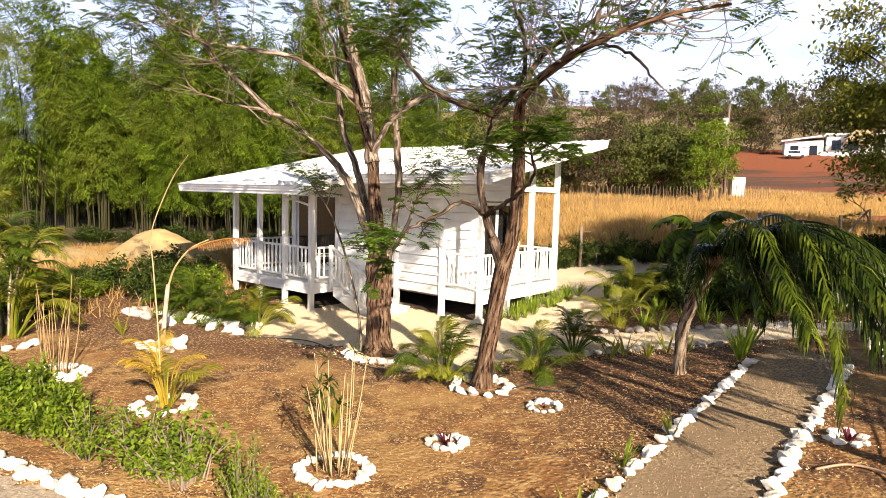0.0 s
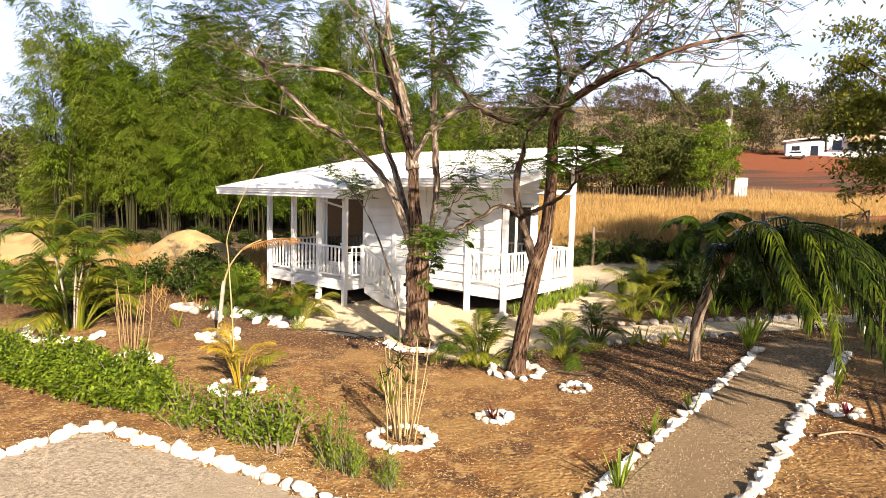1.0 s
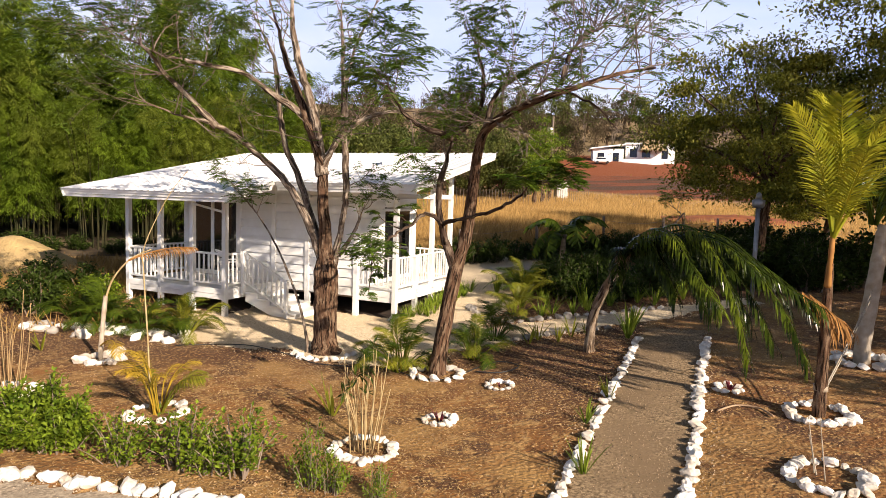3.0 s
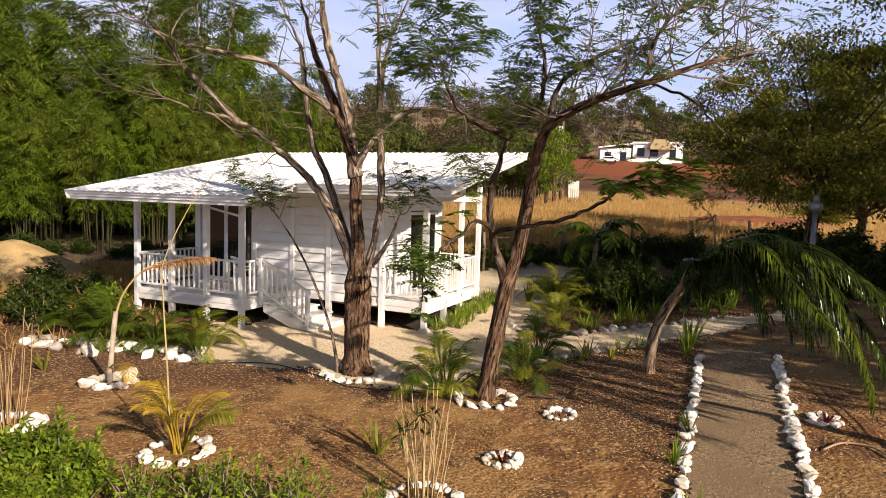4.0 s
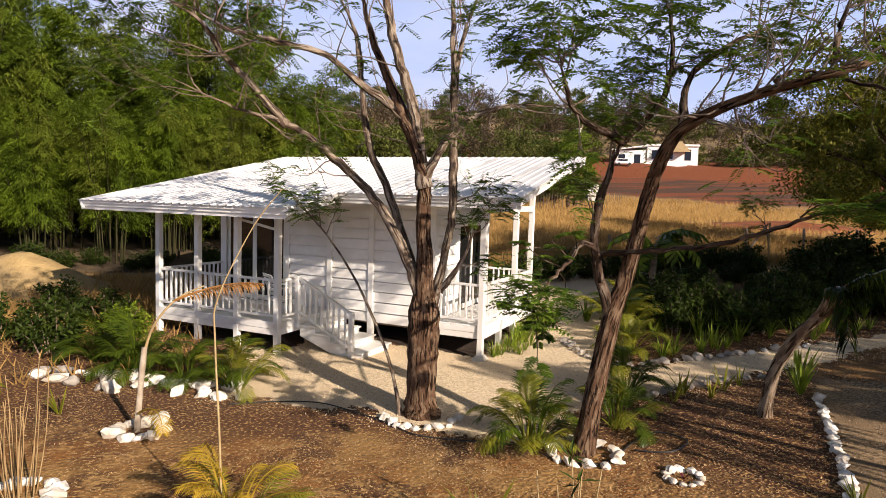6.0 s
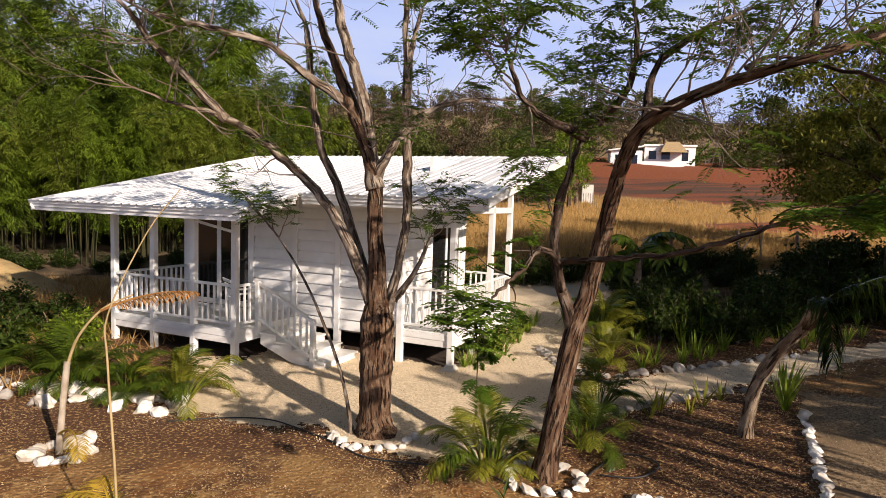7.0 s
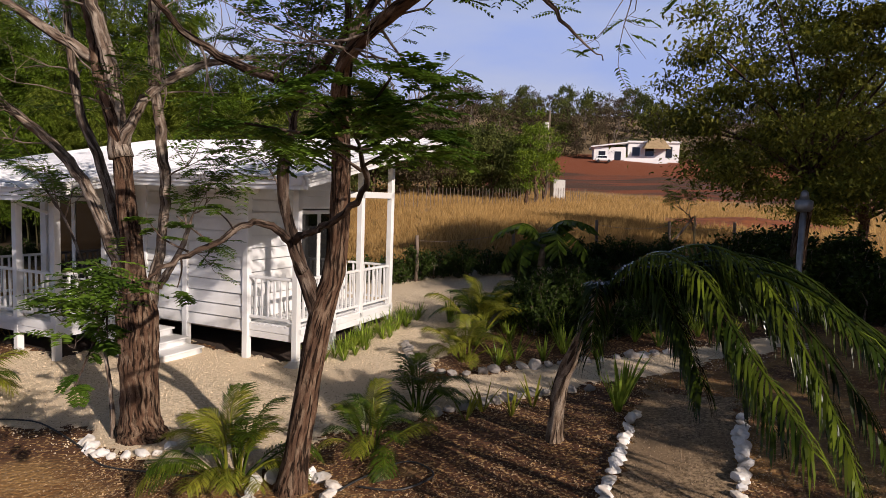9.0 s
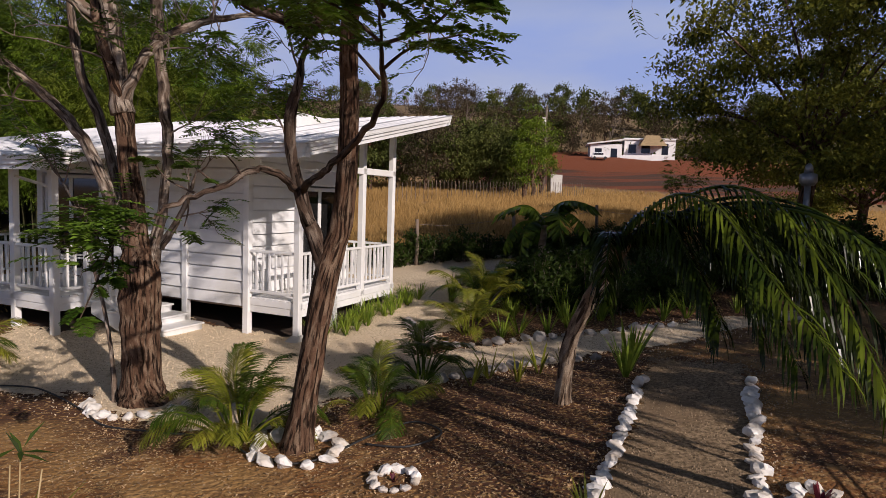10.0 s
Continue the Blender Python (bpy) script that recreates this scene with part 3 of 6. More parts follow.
Mesh().box(-5.8, 0.1, 0.6, -0.1, 3.2, DECK).part("inner_floor", CURTAIN, house)
# dark backing added behind the doors in place of the room's shade
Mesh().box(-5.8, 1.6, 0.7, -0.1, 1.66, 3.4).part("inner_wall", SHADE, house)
# pilasters that run down to the ground as posts
for c in (-2.6, -1.5, 0.0):
    Mesh().box(c - 0.065, -0.065, 0.0 if c > -2 else 0.5, c + 0.065, 0.05, 3.42, 0.008).part("pilaster", WHITE, house)
Mesh().box(-3.86, -0.05, 0.5, -3.74, 0.12, 3.5, 0.006).part("corner_board", WHITE, house)


def glazed_door(c0, c1, b, z0, z1, m, curtain=False):
    d = Mesh()
    for x0, x1, a0, a1 in ((c0, c0 + 0.07, z0, z1), (c1 - 0.07, c1, z0, z1), (c0 + 0.07, c1 - 0.07, z1 - 0.08, z1), (c0 + 0.07, c1 - 0.07, z0, z0 + 0.12)):
        d.box(x0, b - 0.025, a0, x1, b + 0.025, a1, 0.004, m)
    door = d.part("sliding_door", WHITE, house, "white framed dark glass sliding door")
    Mesh().box(c0 + 0.07, b - 0.006, z0 + 0.12, c1 - 0.07, b + 0.006, z1 - 0.08, 0, m).part("pane", GLASS, door, "dark glass pane")
    if curtain:
        cu = Mesh()
        xs = [c0 + 0.08 + (c1 - c0 - 0.16) * i / 20 for i in range(21)]
        for i, x in enumerate(xs):
            cu.v += [tuple(m @ Vector((x, b + 0.1 + 0.025 * (i % 2), z0 + 0.1))), tuple(m @ Vector((x, b + 0.1 + 0.025 * (i % 2), z1 - 0.05)))]
        cu.f = [(2 * i, 2 * i + 2, 2 * i + 3, 2 * i + 1) for i in range(20)]
        cu.part("curtain", CURTAIN, door, "brown curtain")
    return door


I4 = Matrix.Identity(4)
glazed_door(-4.85, -3.9, 0.05, DECK, 2.82, I4)
glazed_door(-5.7, -4.85, 0.07, DECK, 2.82, I4, True)
SIDE = pose(0, 0, 0, 0, 0, 90)
glazed_door(1.4, 2.25, 0.05, DECK, 2.72, SIDE)
glazed_door(2.25, 3.08, 0.075, DECK, 2.72, SIDE)

# decks
def planks(deck, c0, c1, b0, b1, along_c, w=0.14):
    if along_c:
        n = int((b1 - b0) / w)
        me = Mesh().box(c0, 0.003, -0.03, c1, w - 0.005, 0, 0.003).data("plank", WHITE)
        for i in range(n):
            piece("plank", me, deck, pose(0, b0 + i * (b1 - b0) / n, DECK))
    else:
        n = int((c1 - c0) / w)
        me = Mesh().box(0.003, b0, -0.03, w - 0.005, b1, 0, 0.003).data("plank", WHITE)
        for i in range(n):
            piece("plank", me, deck, pose(c0 + i * (c1 - c0) / n, 0, DECK))


def deck_frame(name, c0, c1, b0, b1):
    t = 0.04
    deck = Mesh().box(c0 + 0.1, b0 + t, DECK - 0.2, c1 - 0.1, b0 + t + 0.05, DECK - 0.035).part(name, WHITE, house, "white painted deck with skirting boards")
    for za, zb, k in ((DECK - 0.14, DECK - 0.03, 0.0), (DECK - 0.27, DECK - 0.145, 0.012)):
        for q in ((c0 + k, b0 + k, za, c1 - k, b0 + t, zb), (c0 + k, b1 - t, za, c1 - k, b1 - k, zb), (c0 + k, b0 + t, za, c0 + t, b1 - t, zb), (c1 - t, b0 + t, za, c1 - k, b1 - t, zb)):
            Mesh().box(*q, 0.004).part("skirting_board", WHITE, deck)
    c = c0 + 0.5
    while c < c1 - 0.2:
        Mesh().box(c, b0 + t + 0.05, DECK - 0.22, c + 0.05, b1 - t, DECK - 0.035).part("joist", WHITE, deck)
        c += 0.55
    return deck


porch = deck_frame("front_porch", -5.9, -2.5, -1.95, 0.0)
planks(porch, -5.9, -2.5, -1.95, 0.0, True)
side_deck = deck_frame("side_deck", 0.0, 1.18, -0.02, 3.4)
planks(side_deck, 0.0, 1.18, -0.02, 3.4, False)
Mesh().box(-5.8, 0.15, 0.42, -0.05, 3.2, 0.5).part("floor_frame", WOODPOST, house)


def post(c, b, top, w=0.12, bottom=0.0, foot=True):
    m = Mesh().box(c - w / 2, b - w / 2, bottom, c + w / 2, b + w / 2, top, 0.008)
    p = m.part("post", WHITE, house)
    return p


PORCH_C = (-5.85, -4.7, -3.6, -2.55)
for c in PORCH_C:
    post(c, -1.89, roof_z(-1.89) - 0.24)
for b in (0.0, 1.1, 2.07, 3.3):
    post(1.12, b, roof_z(b) - 0.2 if b != 1.1 else RAIL + 0.0)
post(1.12, 1.1, 0.6)
for c, b in ((-5.85, -0.05), (-4.2, 1.5), (-2.2, 1.5), (-1.2, 1.8), (-4.2, 0.2), (-1.2, 3.2), (-3.2, 3.2), (0.1, 1.8)):
    m = Mesh().box(c - 0.07, b - 0.07, 0, c + 0.07, b + 0.07, 0.45, 0.008)
    m.part("pier", WOODPOST, house)
foot = Mesh()
foot.add([(1.0, -0.2, 0.0), (1.28, -0.2, 0.0), (1.2, -0.04, 0.1), (1.05, -0.04, 0.1), (1.0, 0.1, 0.0), (1.28, 0.1, 0.0), (1.2, 0.06, 0.1), (1.05, 0.06, 0.1)],
         [(0, 1, 2, 3), (5, 4, 7, 6), (1, 5, 6, 2), (4, 0, 3, 7), (3, 2, 6, 7)])
foot.part("concrete_footing", CONCRETE, house)
# beams
Mesh().box(-5.95, -1.95, roof_z(-1.89) - 0.36, -2.45, -1.83, roof_z(-1.89) - 0.22, 0.006).part("porch_beam", WHITE, house)
Mesh().box(1.06, 2.0, 3.02, 1.18, 3.36, 3.15, 0.006).part("cross_beam", WHITE, house)
Mesh().box(1.06, -0.06, 3.02, 1.18, 2.0, 3.14, 0.006).part("deck_beam", WHITE, house)
Mesh().tube([(-3.55, -1.9, 2.72), (-2.6, -1.9, 2.55)], 0.03, 6).part("brace", WHITE, house)


def railing(a, b, name="railing"):
    """A rail with square balusters between two points of the deck."""
    a, b = Vector((*a, 0)), Vector((*b, 0))
    L = (b - a).length
    m = Matrix.Translation(a) @ Matrix.Rotation(math.atan2((b - a).y, (b - a).x), 4, "Z")
    r = new(name, Mesh().box(0, -0.035, RAIL - 0.05, L, 0.035, RAIL, 0.008).data(name, WHITE))
    r.parent, r.matrix_basis = house, m
    Mesh().box(0, -0.025, DECK + 0.09, L, 0.025, DECK + 0.14, 0.006).part("bottom_rail", WHITE, r)
    n = max(2, int(L / 0.14))
    for i in range(1, n):
        piece("baluster", BAL, r, pose(L * i / n, 0, 0))
    return r


BAL = Mesh().box(-0.017, -0.017, DECK + 0.13, 0.017, 0.017, RAIL - 0.045).data("baluster", WHITE)
for c0, c1 in zip(PORCH_C, PORCH_C[1:]):
    railing((c0 + 0.06, -1.89), (c1 - 0.06, -1.89))
railing((-5.85, -1.83), (-5.85, 0.0))
railing((-2.5, -1.83), (-2.5, -1.4))
railing((0.065, 0.0), (1.06, 0.0))
for b0, b1 in ((0.06, 1.06), (1.14, 2.01), (2.13, 3.24)):
    railing((1.12, b0), (1.12, b1))
railing((1.12, 3.36), (0.0, 3.36))

# steps that lead down along the front wall
steps = Mesh()
ST0, ST1, RUN, RISE, SB0, SB1 = -2.44, -1.14, 0.385, DECK / 5, -1.3, -0.2
for i in range(4):
    z, x0 = DECK - RISE * (i + 1), ST0 + RUN * i
    steps.box(x0 - 0.02, SB0 - 0.04, z - 0.035, x0 + RUN + 0.03, SB1 + 0.04, z, 0.006)
    steps.box(x0 + RUN - 0.03, SB0, z - RISE, x0 + RUN, SB1, z - 0.036)
stairs = steps.part("stairs", WHITE, house, "white wooden steps with railing")
for b in (SB0 + 0.02, SB1 - 0.02):
    zig = Mesh()
    for i in range(4):
        z, x0 = DECK - RISE * (i + 1), ST0 + RUN * i
        lo0, lo1 = max(0.0, z - 0.24), max(0.0, z - 0.24 - RISE)
        ends = [(x0, lo0), (x0 + RUN, lo1), (x0 + RUN, z - 0.036), (x0, z - 0.036)]
        zig.add([(x, b + o, z2) for o in (-0.018, 0.018) for x, z2 in ends], [(0, 1, 2, 3), (7, 6, 5, 4), (3, 2, 6, 7), (0, 4, 5, 1), (1, 5, 6, 2), (0, 3, 7, 4)])
    zig.part("stringer", WHITE, stairs)
for c, z0, z1 in ((ST0 - 0.03, DECK - 0.2, RAIL + 0.03), (ST1, 0.0, 0.95)):
    Mesh().box(c - 0.045, SB0 - 0.09, z0, c + 0.045, SB0, z1, 0.008).part("newel", WHITE, stairs)
slope = (RAIL - 0.92) / (ST1 - ST0)
hr = Mesh()
vs = []
for x in (ST0, ST1 + 0.06):
    zt = RAIL + 0.01 - slope * (x - ST0)
    vs += [(x, SB0 - 0.08, zt - 0.05), (x, SB0 - 0.01, zt - 0.05), (x, SB0 - 0.01, zt), (x, SB0 - 0.08, zt)]
hr.add(vs, [(0, 4, 5, 1), (1, 5, 6, 2), (2, 6, 7, 3), (3, 7, 4, 0), (0, 1, 2, 3), (7, 6, 5, 4)])
hr.add([(x, y, z - 0.7) for x, y, z in vs], [(0, 4, 5, 1), (1, 5, 6, 2), (2, 6, 7, 3), (3, 7, 4, 0), (0, 1, 2, 3), (7, 6, 5, 4)])
hr.part("handrail", WHITE, stairs)
SB = Mesh().box(-0.018, SB0 - 0.063, -0.68, 0.018, SB0 - 0.027, 0).data("baluster", WHITE)
for i in range(1, 9):
    x = ST0 + (ST1 - ST0) * i / 9
    piece("baluster", SB, stairs, pose(x, 0, RAIL - 0.03 - slope * (x - ST0)))

# slatted chair on the porch
CH = Matrix.Translation((*on_axis(-3.05, -1.05), DECK + 0.02)) @ pose(0, 0, 0, 0, 0, -40 + 150)
chair = thing("porch_chair", "white slatted wooden chair on the porch", "chair", CH)
SLAT = Mesh().box(-0.27, -0.035, -0.01, 0.27, 0.035, 0.01).data("slat", WHITE)
for i in range(5):
    piece("slat", SLAT, chair, pose(0, -0.2 + 0.1 * i, 0.36 - 0.02 * i))
for i in range(5):
    piece("slat", SLAT, chair, pose(0, 0.26 + 0.03 * i, 0.42 + 0.1 * i, 72, 0, 0))
LEG = Mesh().box(-0.025, -0.025, 0, 0.025, 0.025, 0.56).data("leg", WHITE)
for x in (-0.3, 0.3):
    for y in (-0.22, 0.24):
        piece("leg", LEG, chair, pose(x, y, 0))
    Mesh().box(x - 0.035, -0.26, 0.56, x + 0.035, 0.3, 0.59, 0.006).part("armrest", WHITE, chair)

# roof: ribbed sheets on one slope, the porch part reaching further forward
ROOF_C0, ROOF_C1, ROOF_B1 = -7.1, 2.28, 3.82
slab = Mesh()
for c0, c1, b0 in ((ROOF_C0, -1.5, -2.88), (-1.5, ROOF_C1, -1.37)):
    z0, z1 = roof_z(b0), roof_z(ROOF_B1)
    slab.add([(c0, b0 + 0.02, z0 - 0.09), (c1, b0 + 0.02, z0 - 0.09), (c1, ROOF_B1 - 0.02, z1 - 0.09), (c0, ROOF_B1 - 0.02, z1 - 0.09),
              (c0, b0 + 0.02, z0 - 0.03), (c1, b0 + 0.02, z0 - 0.03), (c1, ROOF_B1 - 0.02, z1 - 0.03), (c0, ROOF_B1 - 0.02, z1 - 0.03)],
             [(3, 2, 1, 0), (4, 5, 6, 7), (0, 1, 5, 4), (2, 3, 7, 6), (1, 2, 6, 5), (3, 0, 4, 7)])
roof = slab.part("roof", WHITE, house, "white metal roof with boarded eaves")


def ribbed(width, b0):
    m = Mesh()
    prof, x = [], 0.0
    while x < width - 0.01:
        prof += [(x, 0.0), (x + 0.14, 0.0), (x + 0.152, 0.019), (x + 0.188, 0.019)]
        x += 0.2
    prof.append((width, 0.0))
    for b in (b0 - 0.04, ROOF_B1 + 0.04):
        m.v += [(px, b, roof_z(b) - 0.02 + pz) for px, pz in prof]
    n = len(prof)
    m.f = [(i, i + 1, n + i + 1, n + i) for i in range(n - 1)]
    return m.data("roof_sheet", ROOF)


SH_A, SH_B = ribbed(0.8, -2.88), ribbed(0.756, -1.37)
for i in range(7):
    piece("roof_sheet", SH_A, roof, pose(ROOF_C0 + 0.8 * i, 0, 0.002 * (i % 2)))
for i in range(5):
    piece("roof_sheet", SH_B, roof, pose(-1.5 + 0.756 * i, 0, 0.002 * (i % 2)))


def fascia(c0, b0, c1, b1, inward):
    """Two stepped boards under the roof's edge."""
    m = Mesh()
    z0, z1 = roof_z(b0), roof_z(b1)
    d = Vector((c1 - c0, b1 - b0, 0)).normalized()
    n = Vector((-d.y, d.x, 0)) * inward
    for top, low, off in ((0.0, 0.066, 0.0), (0.074, 0.136, 0.036), (0.144, 0.21, 0.068)):
        a, b = Vector((c0, b0, z0)) + n * off, Vector((c1, b1, z1)) + n * off
        t = n * 0.03
        up, dn = Vector((0, 0, -top - 0.015)), Vector((0, 0, -low - 0.015))
        m.add([a + dn, b + dn, b + up, a + up, a + dn + t, b + dn + t, b + up + t, a + up + t],
              [(0, 1, 2, 3), (7, 6, 5, 4), (3, 2, 6, 7), (0, 4, 5, 1), (1, 5, 6, 2), (0, 3, 7, 4)])
    m.part("fascia", WHITE, roof)


fascia(ROOF_C0, -2.88, -1.5, -2.88, 1)
fascia(-1.5, -2.88, -1.5, -1.37, 1)
fascia(-1.47, -1.37, ROOF_C1, -1.37, 1)
fascia(ROOF_C1, -1.37, ROOF_C1, ROOF_B1, 1)
fascia(ROOF_C1, ROOF_B1, ROOF_C0, ROOF_B1, 1)
fascia(ROOF_C0, ROOF_B1, ROOF_C0, -2.88, 1)
Mesh().box(0.02, -0.05, 3.05, 0.3, 0.0, 3.2, 0.005).part("wall_lamp", WHITE, house)


# ---- trees ----
def taper(line, r0, r1, wob=0.0, rng=None):
    n = len(line)
    return [(r0 + (r1 - r0) * (i / (n - 1)) ** 0.8) * (1 + (rng.uniform(-wob, wob) if rng else 0)) for i in range(n)]


def spray(m, p, d, rng, length=0.3, pairs=8, lw=0.03, ll=0.075):
    """A feathery leaf: leaflets in pairs along a stalk."""
    d = d.normalized()
    s = d.cross(Vector((0, 0, 1)))
    s = s.normalized() if s.length > 1e-3 else Vector((1, 0, 0))
    for i in range(pairs):
        t = (i + 1) / pairs
        q = p + d * length * t + Vector((0, 0, -0.25 * length * t * t))
        k = ll * (1 - 0.35 * abs(t - 0.45))
        for sg in (-1, 1):
            m.leaf(q, s * sg + d * 0.45 + Vector((0, 0, rng.uniform(-0.35, 0.05))), k, lw, Vector((rng.uniform(-.3, .3), rng.uniform(-.3, .3), 1)))


def grow(m, lv, p, d, length, r, depth, rng, leafy, droop=0.0):
    """A bent twig that forks; sprays of leaves sit on the last ones."""
    n = 4
    pts = [p]
    for i in range(n):
        d = (d + rv(rng, 0.32) + Vector((0, 0, 0.08 - droop))).normalized()
        pts.append(pts[-1] + d * length / n)
    m.tube(pts, [r * (1 - 0.65 * i / n) for i in range(n + 1)], 4 if r < 0.012 else 5, False)
    if depth > 0:
        for k in range(rng.choice((2, 2, 3))):
            q = pts[rng.choice((2, 3, 4))]
            grow(m, lv, q, (d + rv(rng, 0.75)).normalized(), length * rng.uniform(0.55, 0.8), r * 0.5, depth - 1, rng, leafy, droop)
    if depth <= 1:
        for q in pts[1:]:
            for k in range(2):
                if rng.random() < leafy * 1.15:
                    way = d * 0.5 + rv(rng, 1)
                    way.z *= 0.35
                    spray(lv, q, way.normalized(), rng, rng.uniform(0.16, 0.3))


def fine_leaf(m, p, d, rng, length=0.24):
    """A twice-feathered leaf: a stalk with paired side stalks, each with two rows of small leaflets."""
    d = d.normalized()
    s = d.cross(Vector((0, 0, 1)))
    s = s.normalized() if s.length > 1e-3 else Vector((1, 0, 0))
    sag = rng.uniform(0.15, 0.45)
    for i in range(6):
        t = 0.25 + 0.75 * i / 5
        a = p + d * length * t - Vector((0, 0, sag * length * t * t))
        for sg in (-1, 1):
            way = (s * sg + d * 0.6 + Vector((0, 0, rng.uniform(-0.4, 0.0)))).normalized()
            across = way.cross(Vector((0, 0, 1))).normalized()
            reach = length * 0.5 * (1 - 0.5 * abs(t - 0.55)) * rng.uniform(0.8, 1.1)
            for k in range(6):
                q = a + way * reach * (k + 1) / 6
                for sh in (-1, 1):
                    m.leaf(q, across * sh + way * 0.4 + Vector((0, 0, rng.uniform(-0.2, 0.1))), 0.036, 0.02, Vector((rng.uniform(-.2, .2), rng.uniform(-.2, .2), 1)))


def leafy_tips(tree, anchors, seed, bark, size=1.0):
    """Fine leaves in flat layers on twigs that leave the end of a bough: from, to, how many leaves."""
    rng = random.Random(seed)
    tw, lv = Mesh(), Mesh()
    for a, b, count in anchors:
        a, b = Vector(a), Vector(b)
        mid = a.lerp(b, 0.5) + rv(rng, 0.05)
        line = smooth_line([a, mid, b], 4)
        tw.tube(line, taper(line, 0.011, 0.004), 5, False)
        for k in range(count):
            q = line[rng.randrange(3, len(line))] + rv(rng, 0.015)
            d = (b - a).normalized() * 0.5 + rv(rng, 1.0)
            d.z *= 0.3
            fine_leaf(lv, q, d, rng, size * rng.uniform(0.13, 0.22))
    tagged(tw.part("branchwork", bark, tree, "", True), kind="stuff")
    lv.part("crown", LEAF_A, tree, "fine feathery green leaves")


def limbed_tree(name, label, limbs, seed, bark, twigs, limb_bark=None):
    rng = random.Random(seed)
    tree = thing(name, label, "tree")
    lv, tw = Mesh(), Mesh()
    first = None
    for li, (pts, r0, r1, leafy, ntw, tlen, *start) in enumerate(limbs):
        line = smooth_line(pts, 6)
        line = [p + rv(rng, 0.003 if li == 0 else 0.012) for p in line]
        m = Mesh()
        radii = taper(line, r0, r1, 0.05, rng)
        if li == 0:
            top = line[-1].z
            radii = [r * (1 + 0.45 * max(0, 1 - max(0, p.z) / 0.5) ** 2) * (1 - (0.8 * smoothstep(top - 0.9, top, p.z) if r1 > 0.1 else 0)) for r, p in zip(radii, line)]
        else:
            last = len(radii) - 1
            radii = [r * (1 + 0.3 * max(0, 1 - i / 5)) * (1 - 0.72 * smoothstep(0.62, 1.0, i / last)) for i, r in enumerate(radii)]
            for k in range(3 if tlen > 0.15 else 0):
                grow(tw, lv, line[-1 - k], ((line[-1] - line[-3]).normalized() + rv(rng, 0.35)).normalized(), tlen * 0.8 + 0.2, max(0.006, radii[-1] * 0.9), 2, rng, leafy)
        m.tube(line, radii, 30 if li == 0 else 16 if r0 > 0.08 else 8, True, 0.2 if li == 0 else 0.22)
        m.part("trunk" if li == 0 else "limb", bark if r0 > 0.12 else (limb_bark or BARK_PALE), tree, "", True)
        for k in range(ntw):
            i = rng.randrange(int(len(line) * (start[0] if start else 0.33)), len(line))
            d = (line[min(i + 1, len(line) - 1)] - line[max(i - 1, 0)]).normalized()
            grow(tw, lv, line[i], (d * 0.5 + rv(rng, 0.9) + Vector((0, 0, 0.35))).normalized(), tlen * rng.uniform(0.6, 1.2), 0.0125, 2, rng, leafy)
    tagged(tw.part("branchwork", twigs, tree, "", True), kind="stuff")
    lv.part("crown", LEAF_A, tree, "sparse feathery green leaves")
    return tree


T1 = []
T1.append(([(-1.08, 10.95, -0.1), (-1.1, 10.93, 0.12), (-1.11, 10.9, 0.5), (-1.12, 10.87, 1.2), (-1.13, 10.85, 1.8), (-1.12, 10.84, 2.4)], 0.205, 0.19, 0, 0, 0))
T1.append(([(-1.18, 10.85, 1.8), (-1.45, 10.9, 2.5), (-1.85, 11.2, 3.24), (-2.42, 11.4, 3.8), (-2.88, 11.3, 4.14), (-3.28, 11.1, 4.3), (-3.67, 10.8, 4.33), (-4.2, 10.4, 4.5)], 0.068, 0.028, 0.2, 9, 0.7))
T1.append(([(-3.1, 11.18, 4.22), (-3.6, 11.0, 4.74), (-3.96, 10.8, 5.09), (-4.15, 10.6, 5.36), (-4.64, 10.3, 5.6)], 0.05, 0.02, 0.4, 11, 0.8))
T1.append(([(-1.55, 11.0, 4.5), (-2.18, 11.0, 4.89), (-2.61, 10.7, 5.12), (-3.14, 10.4, 5.16), (-3.76, 10.0, 5.17), (-4.22, 9.6, 5.3)], 0.05, 0.02, 0.45, 13, 0.8))
T1.append(([(-1.12, 10.85, 1.7), (-1.2, 10.7, 2.9), (-1.26, 10.62, 3.6), (-1.47, 10.8, 4.3), (-1.66, 11.2, 4.93), (-1.88, 11.4, 5.55), (-2.05, 11.6, 6.26), (-2.4, 11.8, 7.4)], 0.105, 0.035, 0.22, 9, 0.9))
T1.append(([(-1.24, 10.6, 3.4), (-1.34, 10.7, 4.26), (-1.5, 10.8, 4.88), (-1.68, 10.9, 5.53), (-1.8, 11.0, 6.36), (-1.7, 10.8, 7.3)], 0.08, 0.04, 0.3, 8, 0.9))
T1.append(([(-1.24, 10.6, 3.5), (-1.06, 10.52, 3.9), (-0.84, 10.5, 4.19), (-0.45, 10.7, 4.49), (0.1, 10.8, 4.66), (1.01, 10.6, 4.69)], 0.06, 0.03, 0.35, 8, 0.8))
T1.append(([(-1.0, 10.88, 1.6), (-0.86, 10.8, 2.4), (-0.79, 10.7, 3.0), (-0.82, 10.6, 3.6), (-0.86, 10.5, 4.4), (-0.84, 10.5, 5.1), (-0.65, 10.6, 5.8), (-0.2, 10.7, 6.8)], 0.06, 0.035, 0.15, 8, 0.9))
